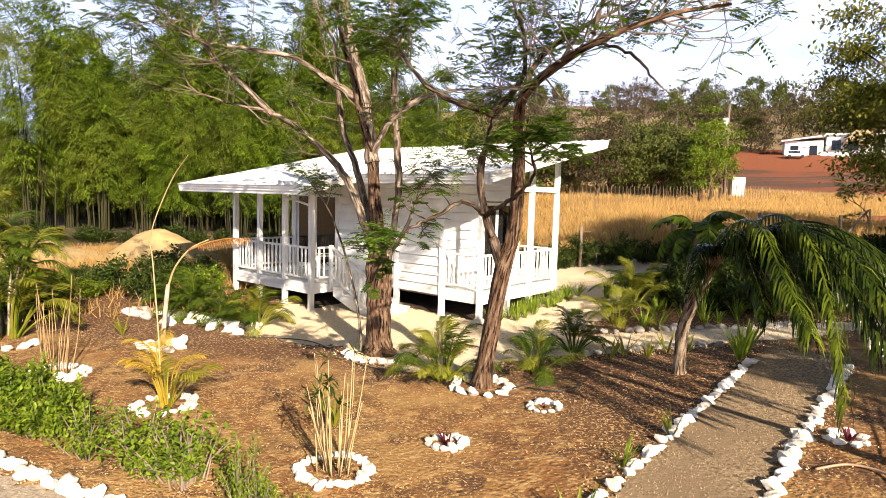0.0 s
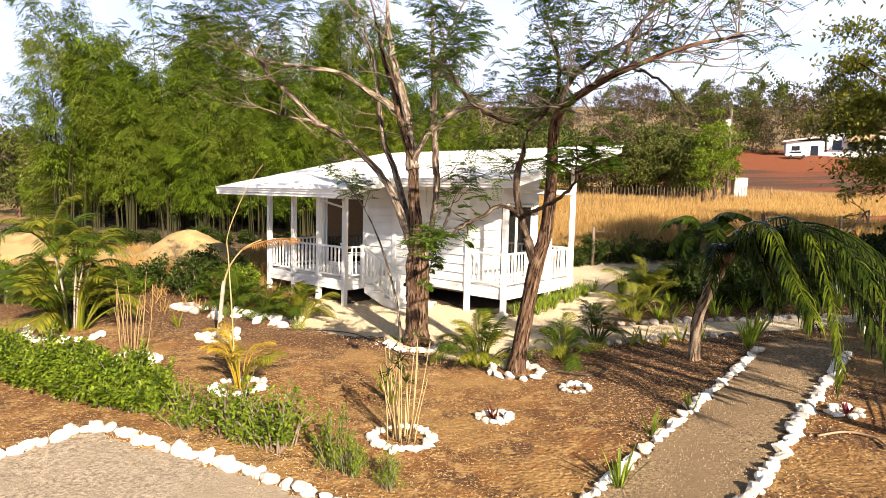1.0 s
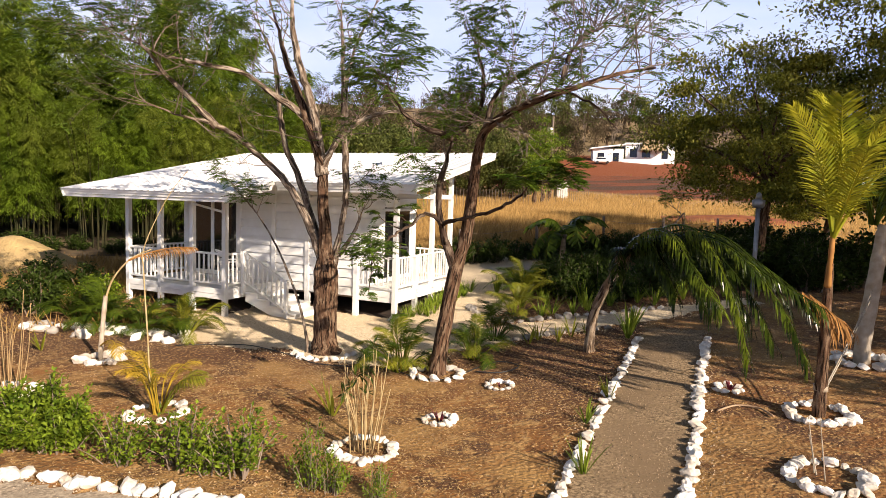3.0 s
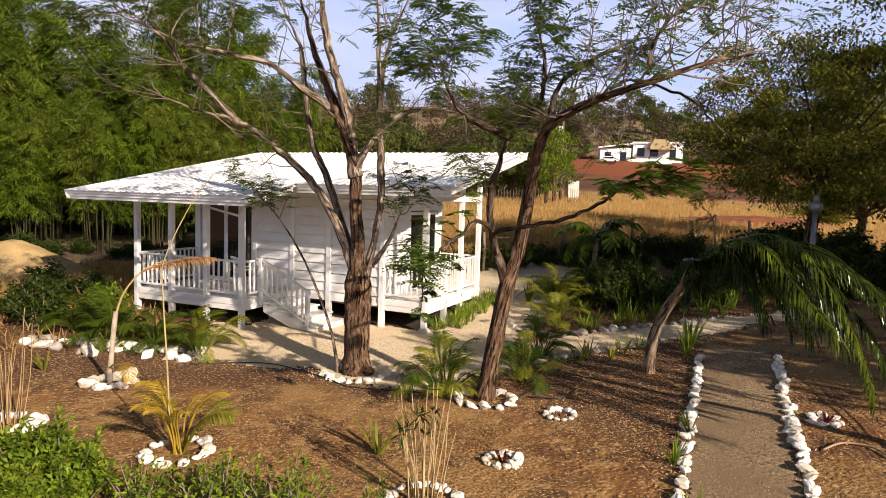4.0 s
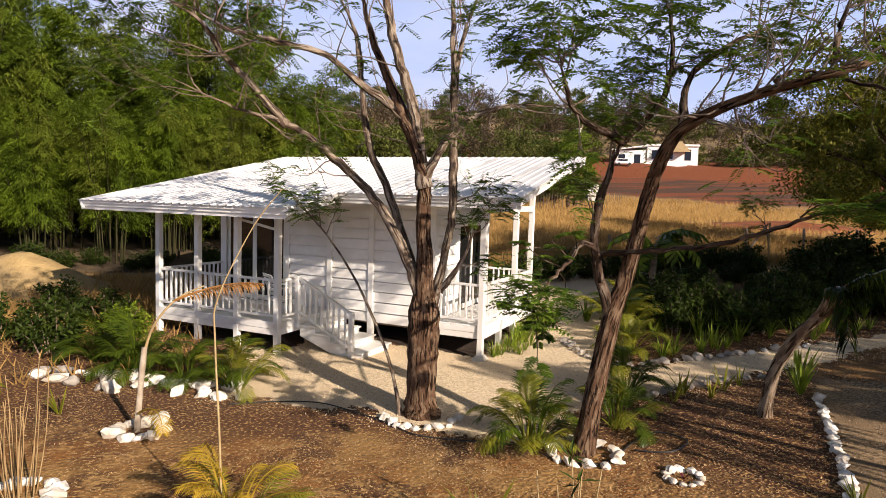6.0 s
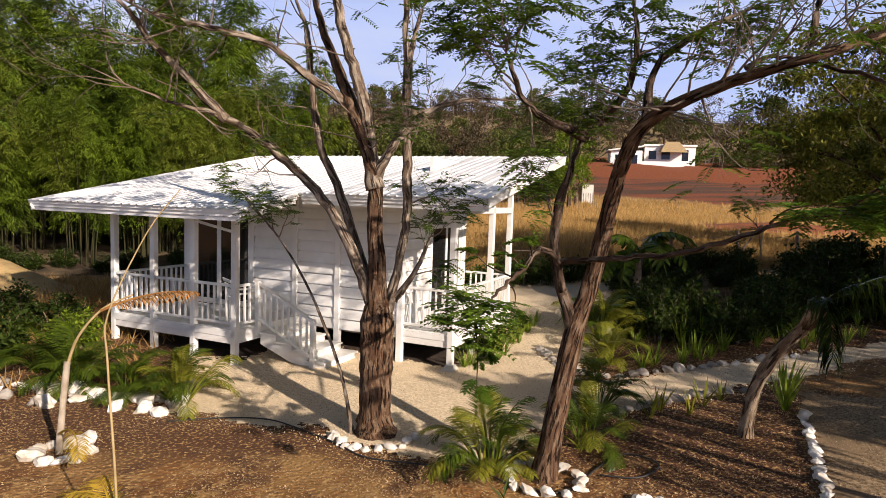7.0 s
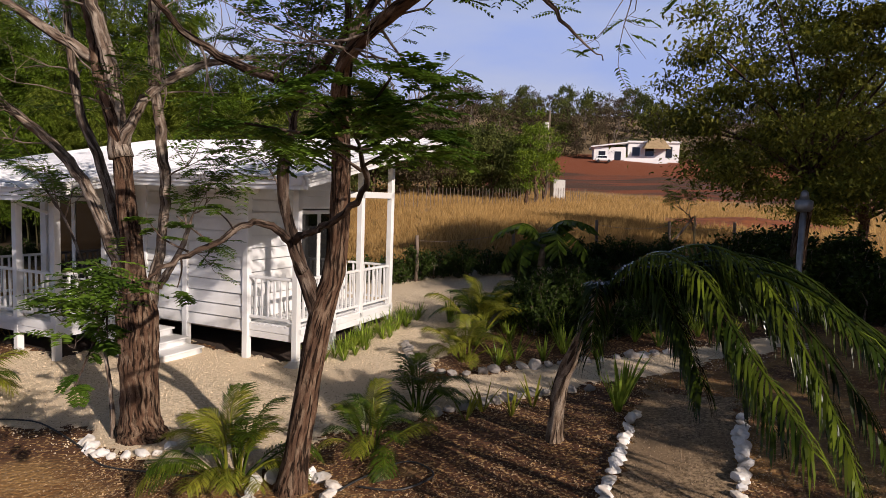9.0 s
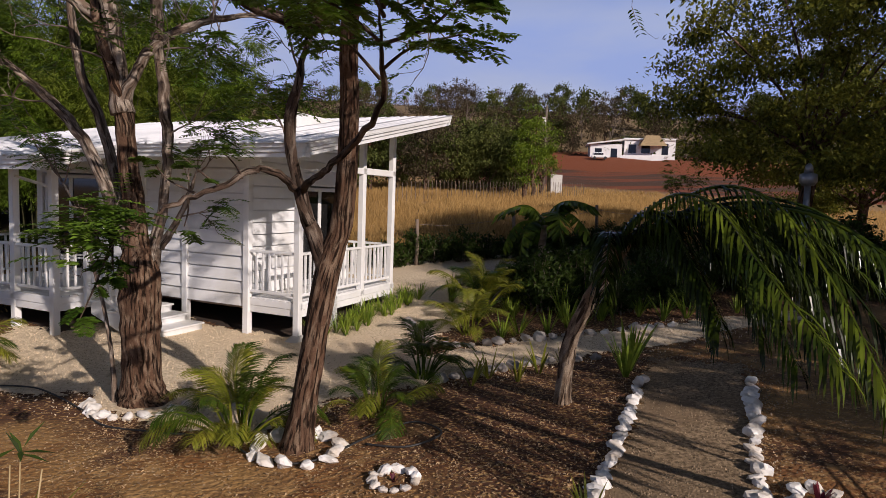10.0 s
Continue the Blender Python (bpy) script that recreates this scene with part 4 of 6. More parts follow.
T1.append(([(-1.16, 10.95, 1.9), (-1.6, 11.3, 3.29), (-1.9, 11.5, 4.08), (-2.04, 11.6, 5.22), (-2.13, 11.6, 5.73), (-2.45, 11.5, 6.3)], 0.054, 0.03, 0.3, 7, 0.8))
T1.append(([(-0.86, 10.5, 4.2), (-0.9, 10.5, 5.2), (-0.95, 10.5, 6.4)], 0.05, 0.03, 0.15, 4, 0.7))
T1.append(([(-0.9, 10.85, 1.9), (-0.62, 10.7, 2.35), (-0.45, 10.6, 2.85)], 0.042, 0.02, 0.5, 3, 0.45))
T1 = [(p, r0 if i == 0 else r0 * 1.18, r1 * 1.1, leafy * 0.7, *rest) for i, (p, r0, r1, leafy, *rest) in enumerate(T1)]
limbed_tree("garden_tree", "multi-stemmed tree with peeling brown bark and sparse leaves", T1, 5, BARK, TWIG)
T2 = []
T2.append(([(0.62, 9.2, -0.1), (0.66, 9.15, 0.2), (0.87, 9.05, 1.74), (1.02, 8.95, 2.43), (1.01, 8.6, 3.33), (0.94, 8.2, 3.86), (0.96, 7.8, 4.14), (1.22, 7.15, 4.36), (1.55, 6.5, 4.5), (2.2, 6.4, 4.74), (2.9, 6.6, 4.92)], 0.145, 0.014, 0.08, 32, 0.9, 0.6))
T2.append(([(0.86, 9.05, 1.85), (0.62, 9.05, 2.61), (0.49, 8.85, 3.14), (0.56, 8.75, 3.57), (0.65, 8.6, 4.06)], 0.07, 0.045, 0.4, 6, 0.6))
T2.append(([(0.65, 8.6, 4.0), (-0.03, 8.3, 4.16), (-0.38, 8.0, 4.38), (-0.62, 7.7, 4.65)], 0.045, 0.018, 0.42, 8, 0.55))
T2.append(([(0.65, 8.6, 4.0), (0.98, 8.4, 4.44), (0.97, 8.2, 4.97), (0.68, 8.0, 5.5)], 0.048, 0.02, 0.38, 8, 0.55))
T2.append(([(0.62, 9.05, 2.61), (0.72, 8.2, 2.75), (0.82, 7.2, 2.88), (0.92, 6.5, 3.1), (0.8, 5.8, 3.28), (0.68, 5.2, 3.36)], 0.036, 0.01, 0.0, 0, 0.1, 0.75))
T2.append(([(0.7, 9.05, 2.3), (0.53, 8.85, 2.65), (0.25, 8.7, 2.79), (-0.06, 8.4, 2.62), (-0.41, 8.1, 2.46), (-0.57, 8.02, 2.33), (-0.75, 7.8, 2.2)], 0.045, 0.01, 0.2, 3, 0.2, 0.6))
T2.append(([(0.94, 7.9, 4.1), (1.2, 8.2, 4.7), (1.9, 8.3, 5.2), (2.6, 8.2, 5.5)], 0.05, 0.02, 0.22, 11, 0.8))
T2.append(([(1.3, 7.05, 4.48), (1.6, 7.1, 4.6), (1.83, 6.9, 4.52), (1.86, 6.3, 4.28), (2.0, 6.05, 4.0), (2.16, 5.98, 3.86)], 0.019, 0.012, 0.0, 0, 0.1))
T2.append(([(1.5, 6.6, 4.58), (1.7, 6.7, 5.1), (2.3, 7.0, 5.5), (3.0, 7.2, 5.6)], 0.026, 0.012, 0.08, 24, 0.9))
limbed_tree("sapling", "thin leaning sapling with a few leaves", [([(-1.4, 10.95, -0.05), (-1.55, 11.3, 0.8), (-1.95, 12.0, 1.85), (-2.4, 12.7, 2.6), (-2.9, 13.2, 3.15)], 0.03, 0.01, 0.5, 5, 0.5, 0.7)], 23, BARK_PALE, TWIG)
leaning = limbed_tree("leaning_tree", "slender leaning tree with forked trunk and feathery leaves", T2, 9, BARK, TWIG_DARK, BARK_DARK)
leafy_tips(leaning, [((0.86, 6.2, 3.2), (0.4, 5.45, 3.32), 6), ((0.8, 5.8, 3.28), (0.3, 5.1, 3.3), 6), ((0.75, 5.5, 3.32), (0.5, 4.95, 3.42), 7), ((0.72, 5.35, 3.34), (0.75, 4.8, 3.44), 7), ((0.7, 5.3, 3.35), (0.88, 4.92, 3.4), 7),
                     ((0.8, 5.8, 3.28), (0.98, 5.15, 3.33), 7), ((0.85, 6.1, 3.22), (1.08, 5.5, 3.28), 6), ((0.74, 5.45, 3.34), (0.65, 5.0, 3.52), 6)], 61, BARK_DARK)
leafy_tips(leaning, [((-0.57, 8.02, 2.33), (-0.98, 8.0, 2.2), 4), ((-0.57, 8.02, 2.33), (-1.08, 7.95, 2.44), 4), ((-0.75, 7.8, 2.2), (-0.7, 7.6, 1.98), 5), ((-0.75, 7.8, 2.2), (-0.86, 7.4, 1.72), 4), ((-0.75, 7.8, 2.2), (-0.88, 7.7, 2.0), 3),
                     ((-0.25, 8.25, 2.56), (-0.6, 8.45, 2.82), 6), ((-0.06, 8.4, 2.62), (-0.35, 8.3, 2.85), 5), ((0.1, 8.55, 2.7), (-0.1, 8.3, 2.95), 4), ((-0.3, 8.2, 2.52), (-0.3, 8.0, 2.3), 2)], 62, BARK_DARK, 0.6)


def leafy_mesh(seed, h, r, leaf, count, material_leaf, clumps=34, trunk_h=0.35, spread=0.8, flat=0.6):
    """Meshes of a trunk with limbs and of a crown of many leaves in uneven clumps."""
    rng = random.Random(seed)
    tm, lm = Mesh(), Mesh()
    base = h * trunk_h
    tm.tube(smooth_line([(0, 0, -0.2), (rng.uniform(-.1, .1), 0, base * 0.5), (rng.uniform(-.2, .2), rng.uniform(-.2, .2), base)], 4), taper(range(9), h * 0.028, h * 0.02), 8)
    for k in range(clumps):
        a, u = rng.uniform(0, 6.28), rng.uniform(-0.95, 1)
        rr = r * math.sqrt(max(0.02, 1 - u * u)) * rng.uniform(0.35, 1.08)
        zz = base * 0.75 + (h - base * 0.75) * (0.5 + 0.5 * u) * rng.uniform(0.9, 1.05)
        c = Vector((math.cos(a) * rr, math.sin(a) * rr, zz))
        if k % 7 == 0:
            mid = Vector((c.x * 0.4, c.y * 0.4, base + (zz - base) * 0.45)) + rv(rng, 0.15)
            tm.tube(smooth_line([(0, 0, base * 0.9), mid, c], 3), taper(range(7), h * 0.009, h * 0.002), 5, False)
        s = r * rng.uniform(0.18, 0.36) * spread / 0.8
        for i in range(count // clumps):
            q = Vector((rng.gauss(0, 1), rng.gauss(0, 1), rng.gauss(0, flat)))
            q = c + q * s * 0.6
            lm.leaf(q, rv(rng, 1) + Vector((0, 0, -0.25)), leaf * rng.uniform(0.7, 1.3), leaf * 0.5, rv(rng, 0.6) + Vector((0, 0, 1)))
    return tm.data("trunk", BARK, True), lm.data("crown", material_leaf)


def bare_mesh(seed, h, forks=4):
    rng = random.Random(seed)
    m = Mesh()

    def go(p, d, l, r, n):
        pts = [p]
        for i in range(3):
            d = (d + rv(rng, 0.22) + Vector((0, 0, 0.06))).normalized()
            pts.append(pts[-1] + d * l / 3)
        m.tube(pts, [r * (1 - 0.15 * i) for i in range(4)], 4, False)
        if n:
            for k in range(3):
                go(pts[rng.choice((2, 3))], (d + rv(rng, 0.75)).normalized(), l * rng.uniform(0.6, 0.8), r * 0.5, n - 1)

    go(Vector((0, 0, -0.2)), Vector((0, 0, 1)), h * 0.36, h * 0.022, forks)
    return m.data("trunk", TWIG_FAR, True)


TWIG_FAR = mat("far_twig", (0.21, 0.16, 0.125), (0.14, 0.105, 0.08), 0.4, 0.9, 0)


def put_tree(name, label, meshes, x, y, s, rot, group, sz=None, dz=0.0):
    t = thing(name, label, "tree", Matrix.LocRotScale((x, y, g(x, y) + dz), Euler((0, 0, rot)), (s, s, sz or s)), group)
    piece("trunk", meshes[0], t)
    if len(meshes) > 1:
        piece("crown", meshes[1], t)
    return t


rng = random.Random(77)
# the large tree over the far corner of the garden, and added ones to the viewer's right that shade the bed
FAR = [leafy_mesh(50 + i, 9, 3.6, 0.48, 3100, LEAF_FAR, 36, 0.22) for i in range(3)]
SPREAD = leafy_mesh(43, 6.9, 3.7, 0.125, 29000, LEAF_BIG, 84, 0.47, 0.46, 0.36)
BIG = leafy_mesh(41, 9.0, 5.2, 0.15, 58000, LEAF_BIG, 110, 0.2, 0.46, 0.34)
put_tree("shade_tree", "large dark green spreading tree beside the shaded bed", SPREAD, 11.7, 13.9, 1.0, 0.4, "")
put_tree("shade_tree", "large dark green tree at the edge of the field", BIG, 23.5, 22.5, 0.9, 2.4, "")
# two unseen trees, added to cast shade on the bed and path
put_tree("shade_tree", "large dark green spreading tree beside the garden", BIG, 15.2, 4.0, 1.0, 2.0, "")
put_tree("shade_tree", "green spreading tree beside the garden", FAR[0], 12.0, -1.0, 0.72, 1.0, "")
# one more beyond the right edge of view, added to deepen the shade
put_tree("shade_tree", "large dark green spreading tree beside the garden", BIG, 17.8, 12.0, 1.1, 4.0, "")
DRY = [leafy_mesh(60 + i, 9, 3.4, 0.4, 1500, LEAF_DRY, 34, 0.25) for i in range(2)]
BARE = [(bare_mesh(70 + i, 9),) for i in range(2)]
FAR_HILL = [leafy_mesh(250 + i, 9, 3.6, 0.66, 1500, LEAF_FAR, 36, 0.22) for i in range(3)]
DRY_HILL = [leafy_mesh(260 + i, 9, 3.4, 0.52, 880, LEAF_DRY, 34, 0.25) for i in range(2)]
BARE_HILL = [(bare_mesh(270 + i, 9, 3),) for i in range(2)]
for i in range(330):
    x = rng.uniform(-70, 170)
    s = 116 + 95 * rng.random() ** 1.5
    y = (s - 0.5 * x) / 0.86
    kind = rng.random()
    ms = rng.choice(FAR_HILL) if kind < 0.24 else rng.choice(DRY_HILL) if kind < 0.64 else rng.choice(BARE_HILL)
    put_tree("hill_tree", "distant tree on the dry wooded hillside", ms, x, y, rng.uniform(0.6, 1.02), rng.uniform(0, 6), "hillside trees")
hr = random.Random(178)
for i in range(230):
    x = hr.uniform(-40, 165)
    q = hr.uniform(109, 118) if i < 90 else 116 + 80 * hr.random()
    y = (q - 0.5 * x) / 0.86
    ms = hr.choice(FAR_HILL) if hr.random() < 0.3 else hr.choice(DRY_HILL)
    k = hr.uniform(0.55, 0.85)
    low = thing("hill_scrub", "low dry scrub on the wooded hillside", "scrub", Matrix.LocRotScale((x, y, g(x, y) - 1.4 * k), Euler((0, 0, hr.uniform(0, 6))), (k, k, k * 0.6)), "hillside scrub")
    tagged(piece("foliage", ms[1], low), kind="stuff")
for i in range(40):
    x, y = rng.uniform(-60, -21.5), rng.uniform(31, 62)
    ms = rng.choice(FAR) if rng.random() < 0.4 else rng.choice(DRY) if rng.random() < 0.5 else rng.choice(BARE)
    put_tree("scrub_tree", "low dry scrub tree beyond the bamboo", ms, x, y, rng.uniform(0.42, 0.7), rng.uniform(0, 6), "scrub beyond the bamboo")
SLIM = [leafy_mesh(66 + i, 7.5, 1.5, 0.24, 2200, LEAF_HEDGE, 30, 0.2) for i in range(2)]
for i, (x, y, k) in enumerate(((19.3, 47.0, 0.85), (21.0, 49.3, 1.0), (22.6, 51.2, 0.9))):
    put_tree("slender_tree", "slender tree with light yellow-green leaves by the fence", SLIM[i % 2], x, y, k, i * 2.1, "slender trees by the fence")
for i in range(64):
    x = rng.uniform(-14, 25.5)
    y = 46 + 0.25 * max(x, 0) + rng.uniform(0, 9)
    if 0.5 * x + 0.86 * y > 68 and x > 14:
        continue
    ms = rng.choice(FAR) if rng.random() < 0.75 else rng.choice(DRY)
    put_tree("thicket_tree", "green tree in the thicket behind the house", ms, x, y, rng.uniform(0.42, 0.75), rng.uniform(0, 6), "thicket trees")


# ---- bamboo ----
def bamboo_meshes(seed, h, culms=13):
    rng = random.Random(seed)
    stalks, lm = [], Mesh()
    for k in range(culms):
        a = rng.uniform(0, 6.28)
        hh, lean = h * rng.uniform(0.6, 1.05), rng.uniform(0.4, 2.8)
        b = Vector((math.cos(a) * rng.uniform(0.1, 0.9), math.sin(a) * rng.uniform(0.1, 0.9), -0.1))
        pts = []
        for i in range(9):
            t = i / 8
            pts.append(b + Vector((math.cos(a) * lean * t ** 2.2, math.sin(a) * lean * t ** 2.2, hh * (t - 0.12 * t ** 4))))
        stalks.append(Mesh().tube(pts, taper(pts, 0.045, 0.008), 5, False).data("culm", CULM, True))
        for j in range(52):
            t = 0.26 + 0.74 * rng.random() ** 0.8
            i = min(7, int(t * 8))
            p = pts[i].lerp(pts[i + 1], t * 8 - i)
            az = a + rng.gauss(0, 1.1)
            o = Vector((math.cos(az), math.sin(az), rng.uniform(0.0, 0.6)))
            reach = rng.uniform(0.5, 1.7) * (1.15 - 0.75 * t)
            side = Vector((-o.y, o.x, 0))
            for q in range(30):
                f = rng.random() ** 0.7
                c = p + o * reach * f + Vector((0, 0, -0.5 * reach * f * f)) + rv(rng, 0.17)
                d = o * 0.8 + side * rng.uniform(-0.9, 0.9) + Vector((0, 0, -0.35 - 0.5 * f + rng.uniform(-.3, .3)))
                lm.leaf(c, d, rng.uniform(0.16, 0.32), 0.046, rv(rng, 0.35) + Vector((0, 0, 1)))
    return stalks, lm.data("foliage", LEAF_BAMBOO)


BAMBOO = [bamboo_meshes(80 + i, 10.5) for i in range(4)]
rng = random.Random(8)
n = 0
for row, (y0, k, top) in enumerate(((26.8, 9, 0.74), (29.2, 10, 1.0), (32.4, 10, 1.25))):
    for i in range(k):
        x = -19.9 + 18.5 * (i + 0.5) / k + rng.uniform(-0.6, 0.6)
        y = y0 + rng.uniform(-0.8, 0.8) + 0.02 * (x + 10)
        s = top * rng.uniform(0.8, 1.2) * (0.68 if x > -4.5 else 0.93 if x > -12.8 else 0.5 if x < -18.2 else 1)
        ms = BAMBOO[n % 4]
        n += 1
        t = thing("bamboo_clump", "tall dense clump of green bamboo", "bamboo", Matrix.LocRotScale((x, y, g(x, y)), Euler((0, 0, rng.uniform(0, 6.28))), (s, s, s)), "bamboo behind the house")
        for me in ms[0]:
            piece("culm", me, t)
        tagged(piece("foliage", ms[1], t), kind="stuff")


# ---- palms ----
def frond_mesh(name, material, length, n, ll, lw, droop, rise, hang=0.3, rng_seed=1, stalk=0.2, stem=None):
    """An arching frond: a stalk with two rows of narrow leaflets, along local x."""
    rng = random.Random(rng_seed)
    m = Mesh()
    pts = []
    for i in range(13):
        t = i / 12
        pts.append(Vector((length * (t - 0.18 * droop * t ** 3), 0.05 * length * math.sin(t * 2 + rng_seed) * t, length * (rise * t - droop * t ** 2.2))))
    m.tube(pts, taper(pts, 0.014 * length + 0.004, 0.003), 5, False)
    for i in range(n):
        t = stalk + (1 - stalk) * (i + 0.5) / n
        k = min(11, int(t * 12))
        p = pts[k].lerp(pts[k + 1], t * 12 - k)
        d = (pts[k + 1] - pts[k]).normalized()
        f = math.sin(math.pi * (0.12 + 0.83 * (t - stalk) / (1 - stalk))) ** 0.6
        for sg in (-1, 1):
            s = Vector((0, sg, 0)) + d * (0.55 + 0.5 * t) + Vector((0, 0, 0.25 - hang + rng.uniform(-0.15, 0.15)))
            s.normalize()
            a = p
            L1 = ll * f * rng.uniform(0.85, 1.1)
            mid = a + s * L1 * 0.5
            s2 = (s + Vector((0, 0, -hang * 1.6))).normalized()
            tip = mid + s2 * L1 * 0.55
            w = d.cross(s).cross(s).normalized() * lw / 2
            q = len(m.v)
            m.v += [(a - w * 0.5)[:], (a + w * 0.5)[:], (mid + w)[:], (mid - w)[:], tip[:]]
            m.f += [(q, q + 1, q + 2, q + 3), (q + 3, q + 2, q + 4)]
    return m.data(name, material)


FR_ARECA = [frond_mesh("frond", PALM, 1.0, 30, 0.32, 0.015, 0.7 + 0.15 * i, 1.15 - 0.1 * i, 0.4, i, 0.3) for i in range(3)]
FR_ARECA_Y = [frond_mesh("frond", PALM_YEL, 1.0, 30, 0.3, 0.015, 0.7 + 0.15 * i, 1.15 - 0.1 * i, 0.4, i + 5, 0.3) for i in range(3)]
FR_ORANGE = [frond_mesh("frond", PALM_ORANGE, 1.0, 22, 0.22, 0.014, 0.85, 1.25, 0.35, i + 9, 0.4) for i in range(2)]
FR_COCO = [frond_mesh("frond", PALM_COCO, 1.7, 34, 0.42, 0.03, 0.3 + 0.1 * i, 0.8, 0.2, i + 20, 0.15) for i in range(2)]
FR_DEAD = [frond_mesh("dead_frond", DEAD, 1.2, 26, 0.26, 0.02, 0.25, 0.35, 0.8, 31, 0.15)]


def fronds(parent, meshes, n, size, seed, z=0.0, tilt=(-40, 10), az=None, r=0.06):
    rng = random.Random(seed)
    for i in range(n):
        a = (360.0 * i / n + rng.uniform(-25, 25)) if az is None else az[0] + (az[1] - az[0]) * (i + rng.uniform(0.2, 0.8)) / n
        s = size * rng.uniform(0.75, 1.15)
        m = pose(r * math.cos(radians(a)), r * math.sin(radians(a)), z, 0, 0, a) @ pose(0, 0, 0, rng.uniform(-15, 15), rng.uniform(*tilt), 0) @ Matrix.Diagonal((s, s, s, 1))
        piece("frond", rng.choice(meshes), parent, m)


def areca(x, y, size, n, seed, meshes, label):
    t = thing("areca_palm", label, "palm", pose(x, y, g(x, y)), "areca palms")
    fronds(t, meshes, int(n * 1.8), size * 0.92, seed, 0.0, (-56, 8), None, 0.1)
    return t


GREEN = "small clumping palm with arching green fronds"
MIX = FR_ARECA + FR_ARECA_Y
for i, (x, y, s, n, ms) in enumerate((
        (0.05, 9.45, 1.0, 17, MIX), (1.55, 9.85, 0.85, 12, MIX), (2.4, 11.0, 0.9, 12, FR_ARECA), (-3.85, 12.7, 1.0, 17, MIX), (-4.7, 13.3, 0.9, 12, FR_ARECA),
        (-5.6, 13.9, 1.1, 16, FR_ARECA), (-6.4, 14.9, 1.0, 12, FR_ARECA), (4.5, 14.6, 1.2, 14, MIX), (5.0, 15.7, 1.05, 14, FR_ARECA_Y), (3.7, 13.0, 0.9, 10, FR_ARECA_Y))):
    areca(x, y, s, n, 100 + i, ms, GREEN)


# tall areca by the hedge
t = thing("tall_areca_palm", "tall bushy clumping palm with yellowing feathery fronds", "palm", pose(-8.2, 11.5, 0))
rng = random.Random(3)
for k in range(7):
    a, h = rng.uniform(0, 6.28), rng.uniform(0.8, 1.7)
    tip = Vector((math.cos(a) * 0.4, math.sin(a) * 0.4, h))
    line = smooth_line([(math.cos(a) * 0.15, math.sin(a) * 0.15, -0.05), tip * 0.5, tip], 3)
    Mesh().tube(line, taper(line, 0.024, 0.016), 6).part("stem", STICK, t, "", True)
    for q in range(6):
        aa, s = q * 60 + rng.uniform(-20, 20), rng.uniform(0.9, 1.4)
        piece("frond", rng.choice(MIX), t, Matrix.Translation(tip) @ pose(0, 0, 0, 0, 0, aa) @ pose(0, 0, 0, rng.uniform(-15, 15), rng.uniform(-40, 0), 0) @ Matrix.Diagonal((s, s, s, 1)))
fronds(t, MIX, 34, 1.5, 7, 0.0, (-45, 0), None, 0.25)

# the palm that leans over the path, its fronds bowed down under their own weight
def bowed_frond(seed, az, reach, rise, drop, n=84, ll=0.33, lw=0.018, first=0.06, bend=None):
    """A frond that climbs, bends over and hangs; its leaflets fall away from the stalk on both sides."""
    rng = random.Random(seed)
    way, side = Vector((math.cos(radians(az)), math.sin(radians(az)), 0)), Vector((-math.sin(radians(az)), math.cos(radians(az)), 0))
    own_bend = rng.uniform(-0.22, 0.22)
    bend = own_bend if bend is None else bend
    shape = ((0, 0), (0.2, 0.65 * rise), (0.38, rise), (0.58, 0.85 * rise), (0.76, 0.2 * rise - 0.06 * drop), (0.9, -0.45 * drop), (1.0, -drop))
    line = smooth_line([way * (reach * r) + side * (bend * r * r * reach * 0.5) + Vector((0, 0, z)) for r, z in shape], 5)
    last = len(line) - 1
    own = line[int(first * last):] if first > 0.2 else line
    m = Mesh().tube(own, taper(own, 0.024 if own is line else 0.008, 0.004), 5, False)
    gap = 0
    for i in range(n):
        t = first + (1 - first) * (i + rng.uniform(0.1, 0.9)) / n
        k = min(last - 1, int(t * last))
        p = line[k].lerp(line[k + 1], t * last - k)
        d = (line[k + 1] - line[k]).normalized()
        gap = 3 if gap == 0 and rng.random() < 0.035 else max(0, gap - 1)
        for sg in (-1, 1):
            if gap and rng.random() < 0.7:
                continue
            length = ll * (0.55 + 0.6 * math.sin(math.pi * (0.1 + 0.72 * t))) * rng.uniform(0.72, 1.12)
            d0 = (side * sg * rng.uniform(0.4, 0.7) + d * rng.uniform(0.6, 0.9) + Vector((0, 0, rng.uniform(-0.3, 0.05)))).normalized()
            d1 = (d0 * 0.7 + d * 0.25 + Vector((0, 0, -rng.uniform(0.3, 0.7)))).normalized()
            d2 = (d1 * 0.7 + rv(rng, 0.14) + Vector((0, 0, -0.7))).normalized()
            w = d0.cross(Vector((0, 0, 1))).normalized() * lw * 0.5
            w = w + rv(rng, 0.0025)
            a = p + d0 * length * 0.3
            b = a + d1 * length * 0.35
            c = b + d2 * length * 0.4
            q = len(m.v)
            m.v += [(p - w * 0.5)[:], (p + w * 0.5)[:], (a + w)[:], (a - w)[:], (b + w * 0.8)[:], (b - w * 0.8)[:], c[:]]
            m.f += [(q, q + 1, q + 2, q + 3), (q + 3, q + 2, q + 4, q + 5), (q + 5, q + 4, q + 6)]
    return m


